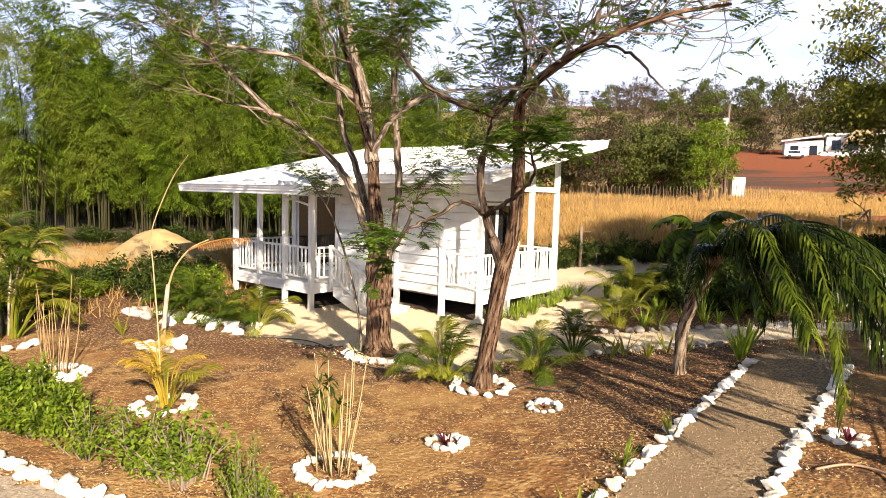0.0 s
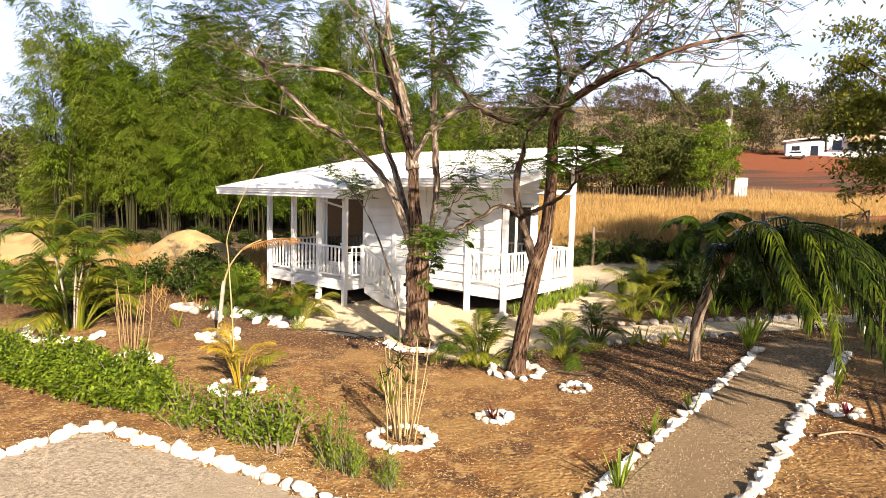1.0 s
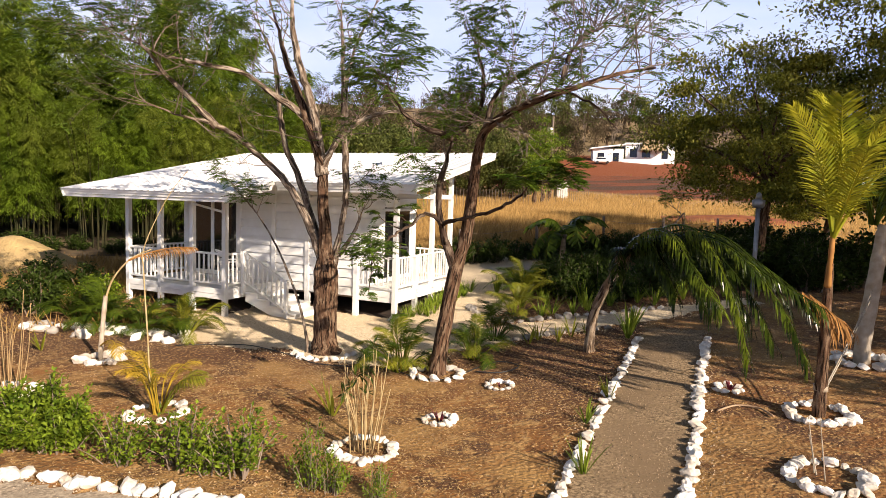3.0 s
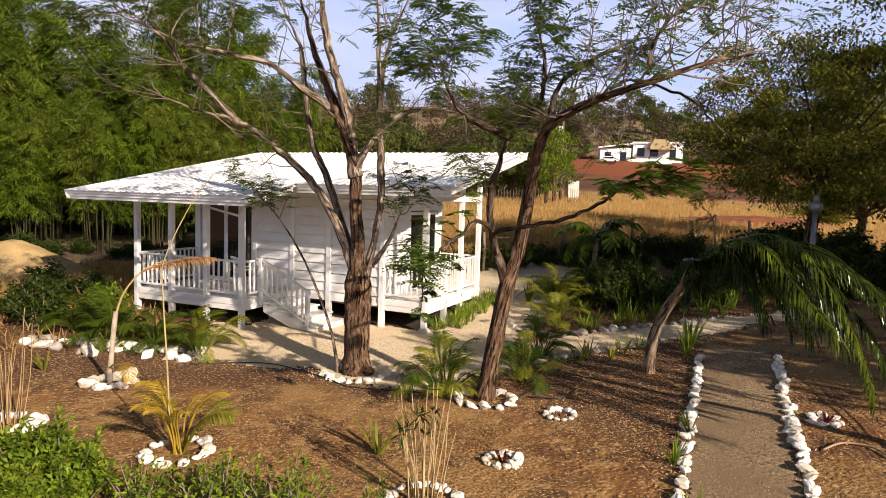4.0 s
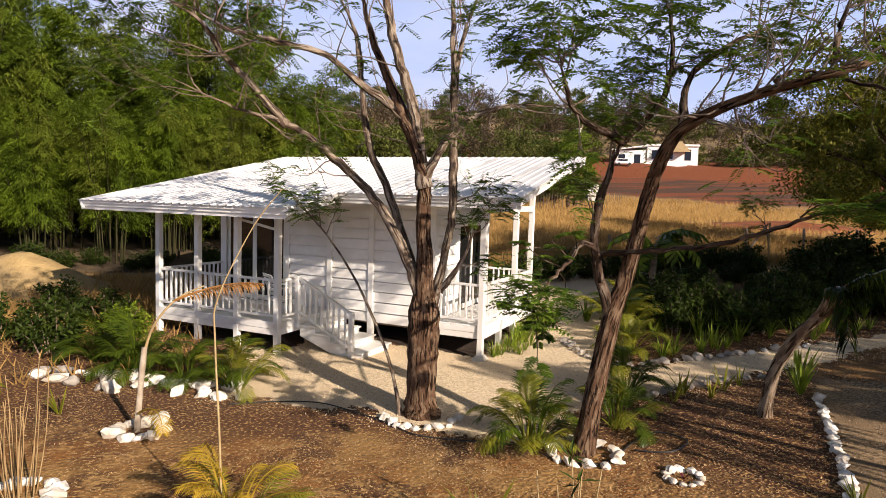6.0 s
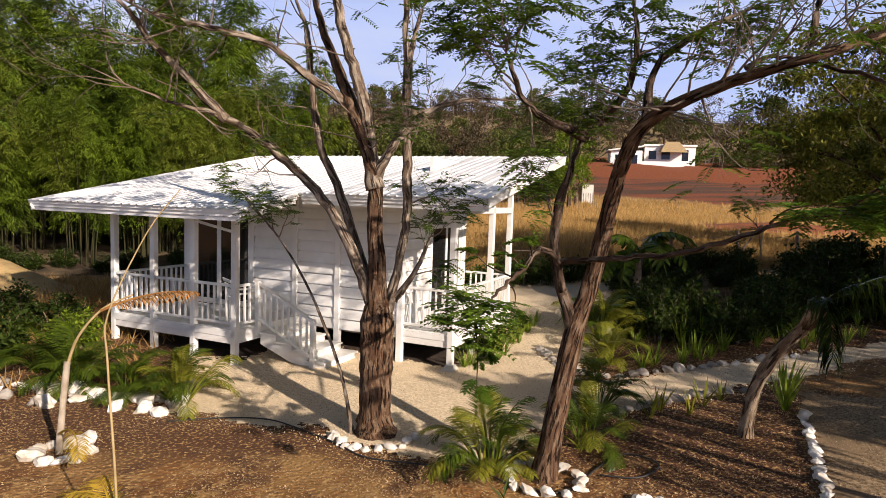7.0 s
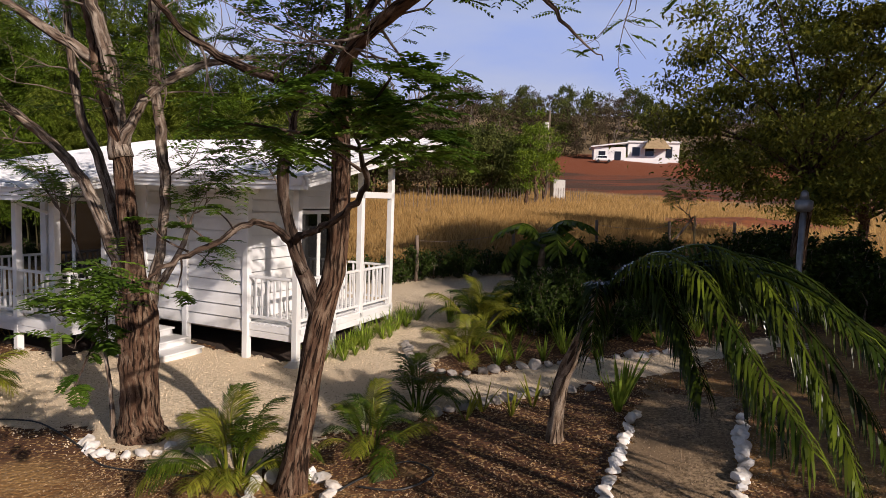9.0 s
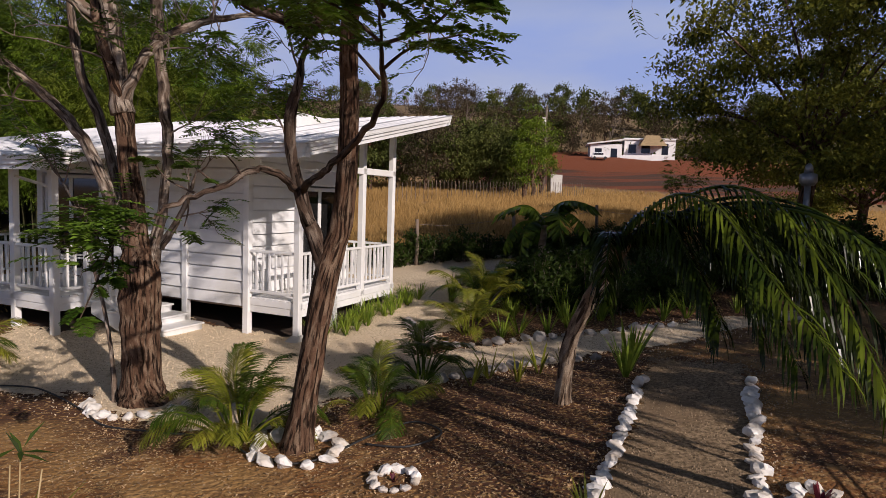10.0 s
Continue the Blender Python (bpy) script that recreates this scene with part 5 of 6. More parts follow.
t = thing("drooping_palm", "leaning palm whose long dark fronds droop over the path", "palm", pose(3.68, 9.37, g(3.68, 9.37)))
line = smooth_line([(0, 0, -0.1), (-0.01, -0.05, 0.3), (-0.04, -0.2, 0.8), (0.0, -0.47, 1.28), (0.0, -0.76, 1.6), (-0.05, -0.97, 1.88)], 5)
Mesh().tube(line, [0.092 - 0.03 * i / (len(line) - 1) + 0.008 * (i % 4 == 0) + 0.035 * max(0, 1 - i / 4) for i in range(len(line))], 16, True, 0.3).part("trunk", BARK_GREY, t, "", True)
for k in range(7):
    a = radians(-150 + 20 * k)
    q = Vector((-0.05, -0.97, 1.86))
    o = Vector((math.cos(a), math.sin(a), 0))
    Mesh().tube([q - Vector((0, -0.1, 0.22)) + o * 0.07, q + o * 0.11, q + o * 0.2 + Vector((0, 0, 0.17))], [0.012, 0.045, 0.02], 6).part("leaf_base", BARK_GREY, t, "", True)
# outer fronds take the sunlit leaf colour, the others the shaded one
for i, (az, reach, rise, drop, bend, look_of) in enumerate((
        (-96, 2.9, 0.55, 0.4, 0.0, PALM_LIT), (-74, 3.1, 0.62, 0.95, -0.7, PALM_LIT), (-72, 3.7, 0.47, 0.85, -0.6, PALM_LIT), (-78, 3.6, 0.5, 0.25, -0.1, PALM_SHADED),
        (-66, 3.1, 0.55, 0.5, 0.0, PALM_SHADED), (-55, 2.9, 0.5, 0.5, 0.1, PALM_SHADED), (-40, 2.6, 0.45, 0.6, 0.1, PALM_SHADED),
        (-16, 2.2, 0.42, 0.8, 0.1, PALM_SHADED), (-124, 0.93, 0.2, 0.35, 0.0, PALM_SHADED), (-96, 1.7, 0.4, 0.4, 0.1, PALM_SHADED), (-84, 2.2, 0.4, 0.6, -0.1, PALM_SHADED),
        (-70, 2.3, 0.4, 0.8, 0.1, PALM_SHADED), (-60, 2.1, 0.34, 0.8, 0.0, PALM_SHADED), (-45, 2.0, 0.3, 0.8, 0.0, PALM_SHADED), (-78, 2.8, 0.45, 0.9, 0.1, PALM_SHADED), (-88, 1.5, 0.25, 0.5, 0.0, PALM_SHADED), (-65, 1.5, 0.25, 0.6, 0.0, PALM_SHADED))):
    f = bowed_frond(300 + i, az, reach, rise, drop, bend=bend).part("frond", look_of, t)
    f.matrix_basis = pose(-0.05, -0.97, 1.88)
for i, (az, reach, rise, drop, first) in enumerate(((-76, 3.75, 0.5, 0.45, 0.8), (-60, 3.2, 0.5, 0.7, 0.8))):
    f = bowed_frond(340 + i, az, reach, rise, drop, 34, 0.4, 0.016, first).part("dead_frond", DEAD, t, "dry orange-brown frond tip")
    f.matrix_basis = pose(-0.05, -0.97, 1.88)

# young coconut palm beyond the path, tied with ropes
CX, CY = 4.84, 5.36
t = thing("young_coconut_palm", "young coconut palm with thin dark trunk and yellow-green fronds", "palm", pose(CX, CY, g(CX, CY)))
line = smooth_line([(0, 0, -0.1), (-0.01, -0.01, 0.35), (-0.08, -0.07, 0.95), (-0.2, -0.17, 1.6), (-0.27, -0.23, 2.05)], 5)
Mesh().tube(line, [0.088 - 0.046 * i / (len(line) - 1) + 0.005 * (i % 3 == 0) for i in range(len(line))], 12, True, 0.12).part("trunk", BARK, t, "dark ringed trunk", True)
line = smooth_line([(-0.24, -0.2, 1.75), (-0.27, -0.23, 1.95), (-0.29, -0.25, 2.2), (-0.28, -0.25, 2.42)], 4)
Mesh().tube(line, taper(line, 0.05, 0.026, 0.1, random.Random(5)), 10, True, 0.25).part("leaf_sheath", DEAD, t, "orange-brown dry leaf sheath", True)
Mesh().tube([(0.0, 0.0, 0.34), (0.0, 0.0, 0.41)], [0.09, 0.088], 14).part("rope_band", STICK, t, "pale rope wound round the trunk", True)
for i, (az, tilt, s, k) in enumerate(((175, -38, 0.95, 0), (10, -44, 0.98, 1), (95, -52, 0.98, 0), (-80, -42, 0.9, 1), (235, -14, 0.85, 0), (-25, -26, 0.92, 0), (140, -58, 1.05, 1), (60, -20, 0.8, 0), (-130, -54, 1.0, 1))):
    piece("frond", FR_COCO[k], t, pose(-0.28, -0.25, 2.36, 0, 0, az) @ pose(0, 0, 0, 0, tilt, 0) @ Matrix.Diagonal((s, s, s, 1)))
tx, ty = 7.32, 6.86
t = thing("pale_palm_trunk", "short pale grey palm trunk in a ring of stones", "palm", pose(tx, ty, g(tx, ty)))
line = smooth_line([(0, 0, -0.1), (0.0, 0.0, 0.4), (0.1, 0.02, 1.0), (0.2, 0.03, 1.7), (0.24, 0.0, 2.3)], 5)
Mesh().tube(line, [0.13 - 0.035 * i / (len(line) - 1) + 0.008 * (i % 3 == 0) for i in range(len(line))], 12, True, 0.15).part("trunk", STICK, t, "", True)
fronds(t, FR_ARECA, 11, 1.5, 207, 2.3, (-50, 10), None, 0.05)
for z, e in ((1.25, 0.33), (1.15, 0.28)):
    a, b = Vector((tx + 0.12, ty, g(tx, ty) + z)), Vector((CX + 0.09, CY, g(CX, CY) + e + 0.08))
    rope = [a.lerp(b, k / 8) - Vector((0, 0, 0.16 * (k / 8) * (1 - k / 8))) for k in range(9)]
    tagged(Mesh().tube(rope, 0.009, 5).part("guy_rope", STICK, None, "", True), "thin pale rope tied between two palm trunks", "rope", "guy ropes")

# banana
t = thing("banana_plant", "banana plant with broad dark torn leaves", "banana plant", pose(7.0, 17.2, g(7, 17.2)))
line = smooth_line([(0, 0, -0.1), (0.0, 0.0, 0.8), (0.04, 0, 1.35)], 3)
Mesh().tube(line, taper(line, 0.12, 0.07), 9).part("stem", TWIG, t, "", True)


def banana_leaf(seed):
    rng = random.Random(seed)
    m = Mesh()
    n = 14
    mid = [Vector((1.35 * (i / n) * (1 - 0.12 * i / n), 0, 1.15 * (i / n) - 1.5 * (i / n) ** 2.0)) for i in range(n + 1)]
    m.tube(mid, taper(mid, 0.025, 0.004), 5, False)
    for i in range(2, n):
        w = 0.3 * math.sin(math.pi * (i - 1) / (n - 1)) ** 0.6
        for sg in (-1, 1):
            dr = rng.uniform(0.1, 0.26)
            q = len(m.v)
            e = Vector((0.03, 0, 0)) * rng.random()
            m.v += [mid[i][:], mid[i + 1][:], (mid[i + 1] + Vector((0, sg * w, -dr)) - e)[:], (mid[i] + Vector((0, sg * w, -dr)) + e)[:]]
            m.f.append((q, q + 1, q + 2, q + 3))
    return m.data("leaf", PALM)


BL = [banana_leaf(i) for i in range(3)]
for i in range(11):
    s = 0.95 + 0.07 * (i % 4)
    piece("leaf", BL[i % 3], t, pose(0.04, 0, 1.33, 0, 0, i * 137.5 + 20) @ pose(0, 0, 0, 12 - 8 * (i % 4), -38 + 13 * (i % 5), 0) @ Matrix.Diagonal((s, s, s, 1)))

# yellow young palm in its ring with a tall thin pole
t = thing("young_yellow_palm", "young palm with orange stalks and yellowing fronds", "palm", pose(-3.6, 8.0, 0))
fronds(t, FR_ORANGE + FR_ARECA_Y[:1], 15, 0.95, 61, 0, (-45, -5), None, 0.06)
line = smooth_line([(-3.72, 8.12, -0.05), (-3.74, 8.1, 0.9), (-3.78, 8.05, 1.9), (-3.75, 7.95, 2.3), (-3.45, 7.85, 2.95), (-3.2, 7.8, 3.3)], 5)
tagged(Mesh().tube(line, taper(line, 0.014, 0.004), 6).part("dry_reed", CANE, None, "", True), "tall thin dry reed stalk beside the young palm", "reed")

# bent stem with a dead frond
t = thing("bent_palm_stem", "bent grey palm stem with a hanging orange dead frond", "palm", pose(-5.02, 11.0, 0))
line = smooth_line([(0, 0, -0.05), (0.05, 0.02, 0.6), (0.1, 0.05, 1.15)], 4)
Mesh().tube(line, taper(line, 0.05, 0.034, 0.12, random.Random(4)), 10, True, 0.2).part("trunk", STICK, t, "", True)
line = smooth_line([(0.1, 0.05, 1.1), (0.22, 0.05, 1.45), (0.5, 0.03, 1.8), (0.85, 0, 1.98)], 4)
Mesh().tube(line, taper(line, 0.022, 0.01), 7).part("frond_stalk", CANE, t, "", True)
piece("dead_frond", FR_DEAD[0], t, pose(0.48, 0.03, 1.78, 0, -6, -8))
piece("frond", FR_ORANGE[0], t, pose(0.05, -0.1, 0.3, 0, 25, -60))

# canes in rings
def canes(x, y, n, h, seed, label, material=CANE, leaves=0.3):
    rng = random.Random(seed)
    t = thing("dry_canes", label, "cane plant", pose(x, y, g(x, y)))
    lv = Mesh()
    for k in range(n):
        a, rr = rng.uniform(0, 6.28), rng.uniform(0.03, 0.2)
        b = Vector((math.cos(a) * rr, math.sin(a) * rr, -0.03))
        hh = h * rng.uniform(0.55, 1.05)
        tip = b + Vector((math.cos(a) * rng.uniform(0, 0.25), math.sin(a) * rng.uniform(0, 0.25), hh))
        line = smooth_line([b, b.lerp(tip, 0.5) + rv(rng, 0.04), tip], 3)
        Mesh().tube(line, taper(line, 0.0085, 0.004), 5).part("stalk", material, t, "", True)
        if rng.random() < leaves:
            for q in range(7):
                lv.leaf(tip + rv(rng, 0.03), rv(rng, 1) + Vector((0, 0, 0.2)), 0.16, 0.03)
    if lv.v:
        lv.part("leaves", LEAF_BUSH, t)
    return t


canes(-1.06, 6.2, 22, 1.2, 71, "cluster of dry yellow cane stalks")
canes(3.48, 3.96, 3, 0.75, 73, "thin dry stems rising from a ring of stones", STICK, 0)
canes(-5.8, 9.2, 20, 1.5, 72, "dry bare stems standing in a ring of stones", REED, 0)


# ---- bushes ----
def bush_meshes(seed, leaf, count, material, tall=1.0):
    rng = random.Random(seed)
    sm, lm = Mesh(), Mesh()
    for k in range(26):
        a, rr = rng.uniform(0, 6.28), math.sqrt(rng.random()) * 0.5
        tip = Vector((math.cos(a) * rr, math.sin(a) * rr, tall * rng.uniform(0.5, 1.05) * (1 - 2.2 * rr * rr)))
        sm.tube([Vector((tip.x * 0.4, tip.y * 0.4, -0.04)), tip * 0.6 + rv(rng, 0.05), tip], [0.012, 0.008, 0.004], 4, False)
        for i in range(count // 26):
            f = rng.random() ** 0.7
            p = Vector((tip.x * (0.4 + 0.6 * f), tip.y * (0.4 + 0.6 * f), tip.z * (0.15 + 0.85 * f))) + rv(rng, 0.09)
            lm.leaf(p, rv(rng, 1) + Vector((0, 0, 0.4)), leaf * rng.uniform(0.7, 1.2), leaf * 0.48, rv(rng, 0.5) + Vector((0, 0, 1)))
    return sm.data("stems", TWIG), lm.data("leaves", material)


LOOSE = [bush_meshes(190 + i, 0.085, 720, LEAF_HEDGE) for i in range(3)]
HEDGE = [bush_meshes(90 + i, 0.088, 2600, LEAF_HEDGE) for i in range(3)]
BUSH = [bush_meshes(95 + i, 0.102, 1800, LEAF_BUSH) for i in range(2)]


def bush(ms, x, y, w, h, rot, label, group, name="bush"):
    t = thing(name, label, "bush", Matrix.LocRotScale((x, y, g(x, y)), Euler((0, 0, rot)), (w, w, h)), group)
    tagged(piece("branchwork", ms[0], t), kind="stuff")
    piece("leaves", ms[1], t)


rng = random.Random(12)
hedge_line = smooth_line([(-9.6, 9.2, 0), (-8.2, 8.7, 0), (-6.8, 8.2, 0), (-5.6, 7.6, 0), (-4.6, 7.05, 0)], 5)
for p in hedge_line:
    bush(rng.choice(HEDGE), p.x + rng.uniform(-.12, .12), p.y + rng.uniform(-.15, .15), rng.uniform(0.75, 1.15), rng.uniform(0.5, 0.95), rng.uniform(0, 6), "glossy green leafy hedge bush", "hedge along the forecourt", "hedge_bush")
for x, y, w, h in ((-3.75, 6.45, 0.8, 0.5), (-3.05, 6.2, 1.05, 0.62), (-2.45, 5.85, 1.0, 0.6), (-1.72, 5.35, 0.5, 0.6), (-1.1, 4.95, 0.35, 0.35), (-2.75, 5.95, 0.7, 0.45), (-1.55, 5.2, 0.4, 0.4)):
    bush(rng.choice(LOOSE), x, y, w, h * 1.25, rng.uniform(0, 6), "loose sparse green bush behind the white stones", "hedge along the forecourt", "hedge_bush")
for x, y, w, h in ((-7.4, 15.6, 1.3, 1.2), (-8.6, 16.4, 1.4, 1.1), (-6.3, 16.4, 1.2, 0.9), (-9.8, 15.2, 1.3, 0.9), (-10.6, 14.2, 1.2, 0.8), (-6.9, 17.6, 1.4, 1.0), (-11.6, 13.4, 1.2, 0.8), (-8.0, 18.2, 1.4, 1.0)):
    bush(rng.choice(BUSH + HEDGE[:1]), x, y, w, h, rng.uniform(0, 6), "dark green garden shrub", "shrubs by the porch")
for i in range(22):
    x, y = rng.uniform(-15, -7.5), rng.uniform(11.5, 17.5)
    if (x + 8.2) ** 2 + (y - 11.5) ** 2 < 0.8:
        continue
    w = rng.uniform(0.8, 1.4)
    bush(rng.choice(BUSH + HEDGE), x, y, w, w * rng.uniform(0.5, 0.9), rng.uniform(0, 6), "green weedy shrub beside the garden", "weedy shrubs")
for i in range(17):
    x = -20 + i * 1.1 + rng.uniform(-0.4, 0.4)
    w = rng.uniform(0.9, 1.5)
    bush(rng.choice(BUSH), x, 25.2 + rng.uniform(-0.6, 0.6), w, w * rng.uniform(0.5, 0.8), rng.uniform(0, 6), "dark undergrowth before the bamboo", "undergrowth")
for i in range(15):
    x = -22 + i * 1.5 + rng.uniform(-0.4, 0.4)
    bush(rng.choice(BUSH), x, 35.0 + rng.uniform(-0.8, 0.8), 3.2, rng.uniform(2.6, 3.6), rng.uniform(0, 6), "dark thicket behind the bamboo", "thicket behind the bamboo")
for i in range(30):
    x, y = rng.uniform(5.4, 13.0), rng.uniform(13.4, 19.0)
    w = rng.uniform(0.6, 1.15)
    bush(rng.choice(BUSH), x, y, w, w * rng.uniform(0.5, 0.85), rng.uniform(0, 6), "dark green low shrub in the shaded bed", "shrubs in the shaded bed")
for i in range(22):
    x, y = rng.uniform(11.5, 18.5), rng.uniform(12.5, 19.8)
    w = rng.uniform(1.4, 2.2)
    bush(rng.choice(BUSH), x, y, w, w * rng.uniform(0.6, 0.9), rng.uniform(0, 6), "dark green shrub under the large trees", "shrubs under the trees")
for i in range(34):
    x, y = rng.uniform(5.6, 13.5), rng.uniform(12.6, 16.2)
    w = rng.uniform(0.8, 1.35)
    bush(rng.choice(BUSH), x, y, w, w * rng.uniform(0.7, 1.0), rng.uniform(0, 6), "dark green shrub in the shaded bed", "shrubs in the shaded bed")
for i in range(15):
    x = 2.2 + i * 0.75
    bush(rng.choice(BUSH), x, 21.0 - 0.1 * x + rng.uniform(-.3, .3), 1.2, rng.uniform(0.8, 1.1), rng.uniform(0, 6), "low green shrub along the wire fence", "shrubs along the fence")


# ---- strap-leaved plants ----
def strap_mesh(seed, n, length, w, material, up=1.0):
    rng = random.Random(seed)
    m = Mesh()
    for k in range(n):
        a = rng.uniform(0, 6.28)
        o = Vector((math.cos(a), math.sin(a), 0))
        L = length * rng.uniform(0.6, 1.1)
        s = Vector((-o.y, o.x, 0)) * w / 2
        lean = rng.uniform(0.15, 0.7)
        pts = [o * 0.03 + (o * lean * t + Vector((0, 0, up * t - 0.45 * lean * t * t))) * L for t in (0, 0.35, 0.7, 1)]
        q = len(m.v)
        for p, f in zip(pts, (0.7, 1, 0.7, 0.05)):
            m.v += [(p - s * f)[:], (p + s * f)[:]]
        m.f += [(q + 2 * i, q + 2 * i + 1, q + 2 * i + 3, q + 2 * i + 2) for i in range(3)]
    return m.data("leaves", material)


LILY = [strap_mesh(i, 18, 0.55, 0.03, LEAF_LILY) for i in range(3)]
SHOOT = [strap_mesh(i + 5, 9, 0.55, 0.04, PALM_YEL) for i in range(2)]
TI = [strap_mesh(i + 9, 7, 0.28, 0.05, RED_LEAF) for i in range(2)]


def strap(me, x, y, s, rot, name, label, group):
    t = thing(name, label, "plant", Matrix.LocRotScale((x, y, g(x, y)), Euler((0, 0, rot)), (s, s, s)), group)
    piece("leaves", me, t)


rng = random.Random(31)
for i in range(48):
    b = 0.2 + 3.4 * i / 47
    x, y = on_axis(1.55 + rng.uniform(-0.22, 0.28), b)
    strap(rng.choice(LILY), x, y, rng.uniform(0.55, 0.85), rng.uniform(0, 6), "lily_plant", "bright green strap-leaved border plant", "border beside the deck")
for x, y in ((2.9, 10.4), (3.2, 10.6), (3.5, 10.3), (3.9, 10.5), (4.3, 10.6)):
    strap(rng.choice(SHOOT), x, y, rng.uniform(0.7, 1.0), rng.uniform(0, 6), "ginger_shoot", "young yellow-green leafy shoot", "shoots by the lane")
for x, y, s in ((5.05, 10.15, 1.5), (4.85, 9.9, 1.2), (1.95, 6.3, 0.7), (1.2, 5.0, 0.9), (2.7, 7.0, 0.7), (-6.2, 11.9, 0.8), (-1.3, 7.5, 1.2)):
    strap(rng.choice(SHOOT + LILY), x, y, s, rng.uniform(0, 6), "grass_clump", "clump of green blades", "blades along the path")
for x, y in ((0.1, 7.0), (4.5, 6.6), (1.42, 8.15)):
    strap(rng.choice(TI), x, y, 0.8 if x > 1.5 or x < 1 else 0.4, rng.uniform(0, 6), "red_plant", "small dark red leafy plant in a stone ring", "red plants")
for i in range(56):
    x, y = rng.uniform(4.0, 10.5), rng.uniform(12.3, 16.0)
    strap(rng.choice(LILY), x, y, rng.uniform(0.6, 1.3), rng.uniform(0, 6), "bed_plant", "dark green blades in the shaded bed", "shaded bed")

# rocks
rk = random.Random(44)
rocks = thing("rock_border", "border of rough pale rocks before the porch", "stone edging")
for i in range(34):
    f = i / 33
    x, y = -7.2 + 3.6 * f + rk.uniform(-.15, .15), 14.1 - 1.75 * f + rk.uniform(-.35, .35)
    lay(rocks, WST if rk.random() < 0.55 else GST, x, y, rk.uniform(0.14, 0.3), rk)
edging("bed_rocks", "row of grey rocks along the gravel lane", [(2.4, 10.75), (3.4, 10.8), (4.4, 10.9), (5.1, 10.7)], 0.16, 0.2, 51, GST)
edging("bed_rocks", "row of grey rocks round the shaded bed", [(3.0, 14.6), (2.85, 13.2), (3.3, 12.3), (4.3, 12.15), (5.6, 12.0), (7.2, 11.9)], 0.17, 0.22, 52, GST + WST[:1])


# ---- field, fences and the far house ----
def scatter_grass():
    rng = random.Random(4)
    m = Mesh()
    for i in range(17000):
        a, d = radians(rng.uniform(2, 66)), 20 + 48 * rng.random() ** 1.3
        x, y = 0.4 + math.sin(a) * d, 2.9 + math.cos(a) * d
        if y < 22.3 - 0.1 * x or 0.5 * x + 0.86 * y > 71:
            continue
        if (x - 29.2) ** 2 / 50 + (y - 35.2) ** 2 / 15 < rng.uniform(0.6, 1.1):
            continue
        z = g(x, y)
        for k in range(4):
            p = Vector((x + rng.uniform(-.3, .3), y + rng.uniform(-.3, .3), z - 0.05))
            h = rng.uniform(0.2, 0.6)
            w = 0.008 + 0.0007 * d
            o = rv(rng, 0.3)
            q = len(m.v)
            m.v += [(p - Vector((w, 0, 0)))[:], (p + Vector((w, 0, 0)))[:], (p + Vector((o.x, o.y, h)))[:]]
            m.f.append((q, q + 1, q + 2))
    return tagged(m.part("field_grass", GRASS), "tall dry golden grass covering the field", "grass", kind="stuff")


scatter_grass()


def scatter_left_grass():
    rng = random.Random(14)
    m = Mesh()
    for i in range(5000):
        x, y = rng.uniform(-24, -4.5), rng.uniform(13.5, 23.0)
        if y < 17 and rng.random() < 0.8:
            continue
        z = g(x, y)
        for k in range(4):
            p = Vector((x + rng.uniform(-.25, .25), y + rng.uniform(-.25, .25), z - 0.05))
            q = len(m.v)
            o = rv(rng, 0.3)
            m.v += [(p - Vector((0.018, 0, 0)))[:], (p + Vector((0.018, 0, 0)))[:], (p + Vector((o.x, o.y, rng.uniform(0.15, 0.5))))[:]]
            m.f.append((q, q + 1, q + 2))
    tagged(m.part("verge_grass", GRASS), "dry straw-coloured grass by the bamboo", "grass", kind="stuff")


scatter_left_grass()


def scatter_litter():
    rng = random.Random(6)
    m1, m2 = Mesh(), Mesh()
    for i in range(150000):
        x, y = rng.uniform(-8, 6.5), rng.uniform(4.2, 13)
        if in_path(x, y) > 0 or in_yard(x, y) > -0.1 or in_gravel(x, y) > 0.1:
            continue
        dens = noise.noise(Vector((x * 0.6, y * 0.6, 11)))
        if rng.random() > 0.38 + dens:
            continue
        if 0.766 * x - 0.643 * y > -2.4 and rng.random() < 0.65:
            continue
        p = Vector((x, y, g(x, y) + 0.012))
        d = rv(rng, 1)
        d.z *= 0.25
        chips = (x + 0.15 * y > 1.9 and 0.766 * x - 0.643 * y < -2.4) or 0.3 * x + y > 8.4
        if rng.random() < (0.68 if not chips else 0.1):
            m1.leaf(p, d, rng.uniform(0.025, 0.085), 0.006)
        else:
            m2.leaf(p, d, rng.uniform(0.014, 0.04), 0.017, rv(rng, 0.4) + Vector((0, 0, 1)))
    tagged(m1.part("straw_litter", STRAW), "scattered dry straw on the soil", "straw", kind="stuff")
    tagged(m2.part("leaf_litter", CHIP), "scattered pale dry leaf bits on the soil", "leaf litter", kind="stuff")


scatter_litter()


PEBBLE = mat("pebble", (0.64, 0.52, 0.36), (0.46, 0.36, 0.24), 9, 0.95, 0, rnd=0.35, island=True, spec=0.1)
PEBBLE_C = mat("pale_grey_pebble", (0.44, 0.35, 0.25), (0.26, 0.2, 0.135), 9, 0.95, 0, rnd=0.35, island=True, spec=0.1)
PEBBLE_G = mat("grey_pebble", (0.34, 0.25, 0.155), (0.17, 0.12, 0.07), 9, 0.9, 0, rnd=0.6, island=True)


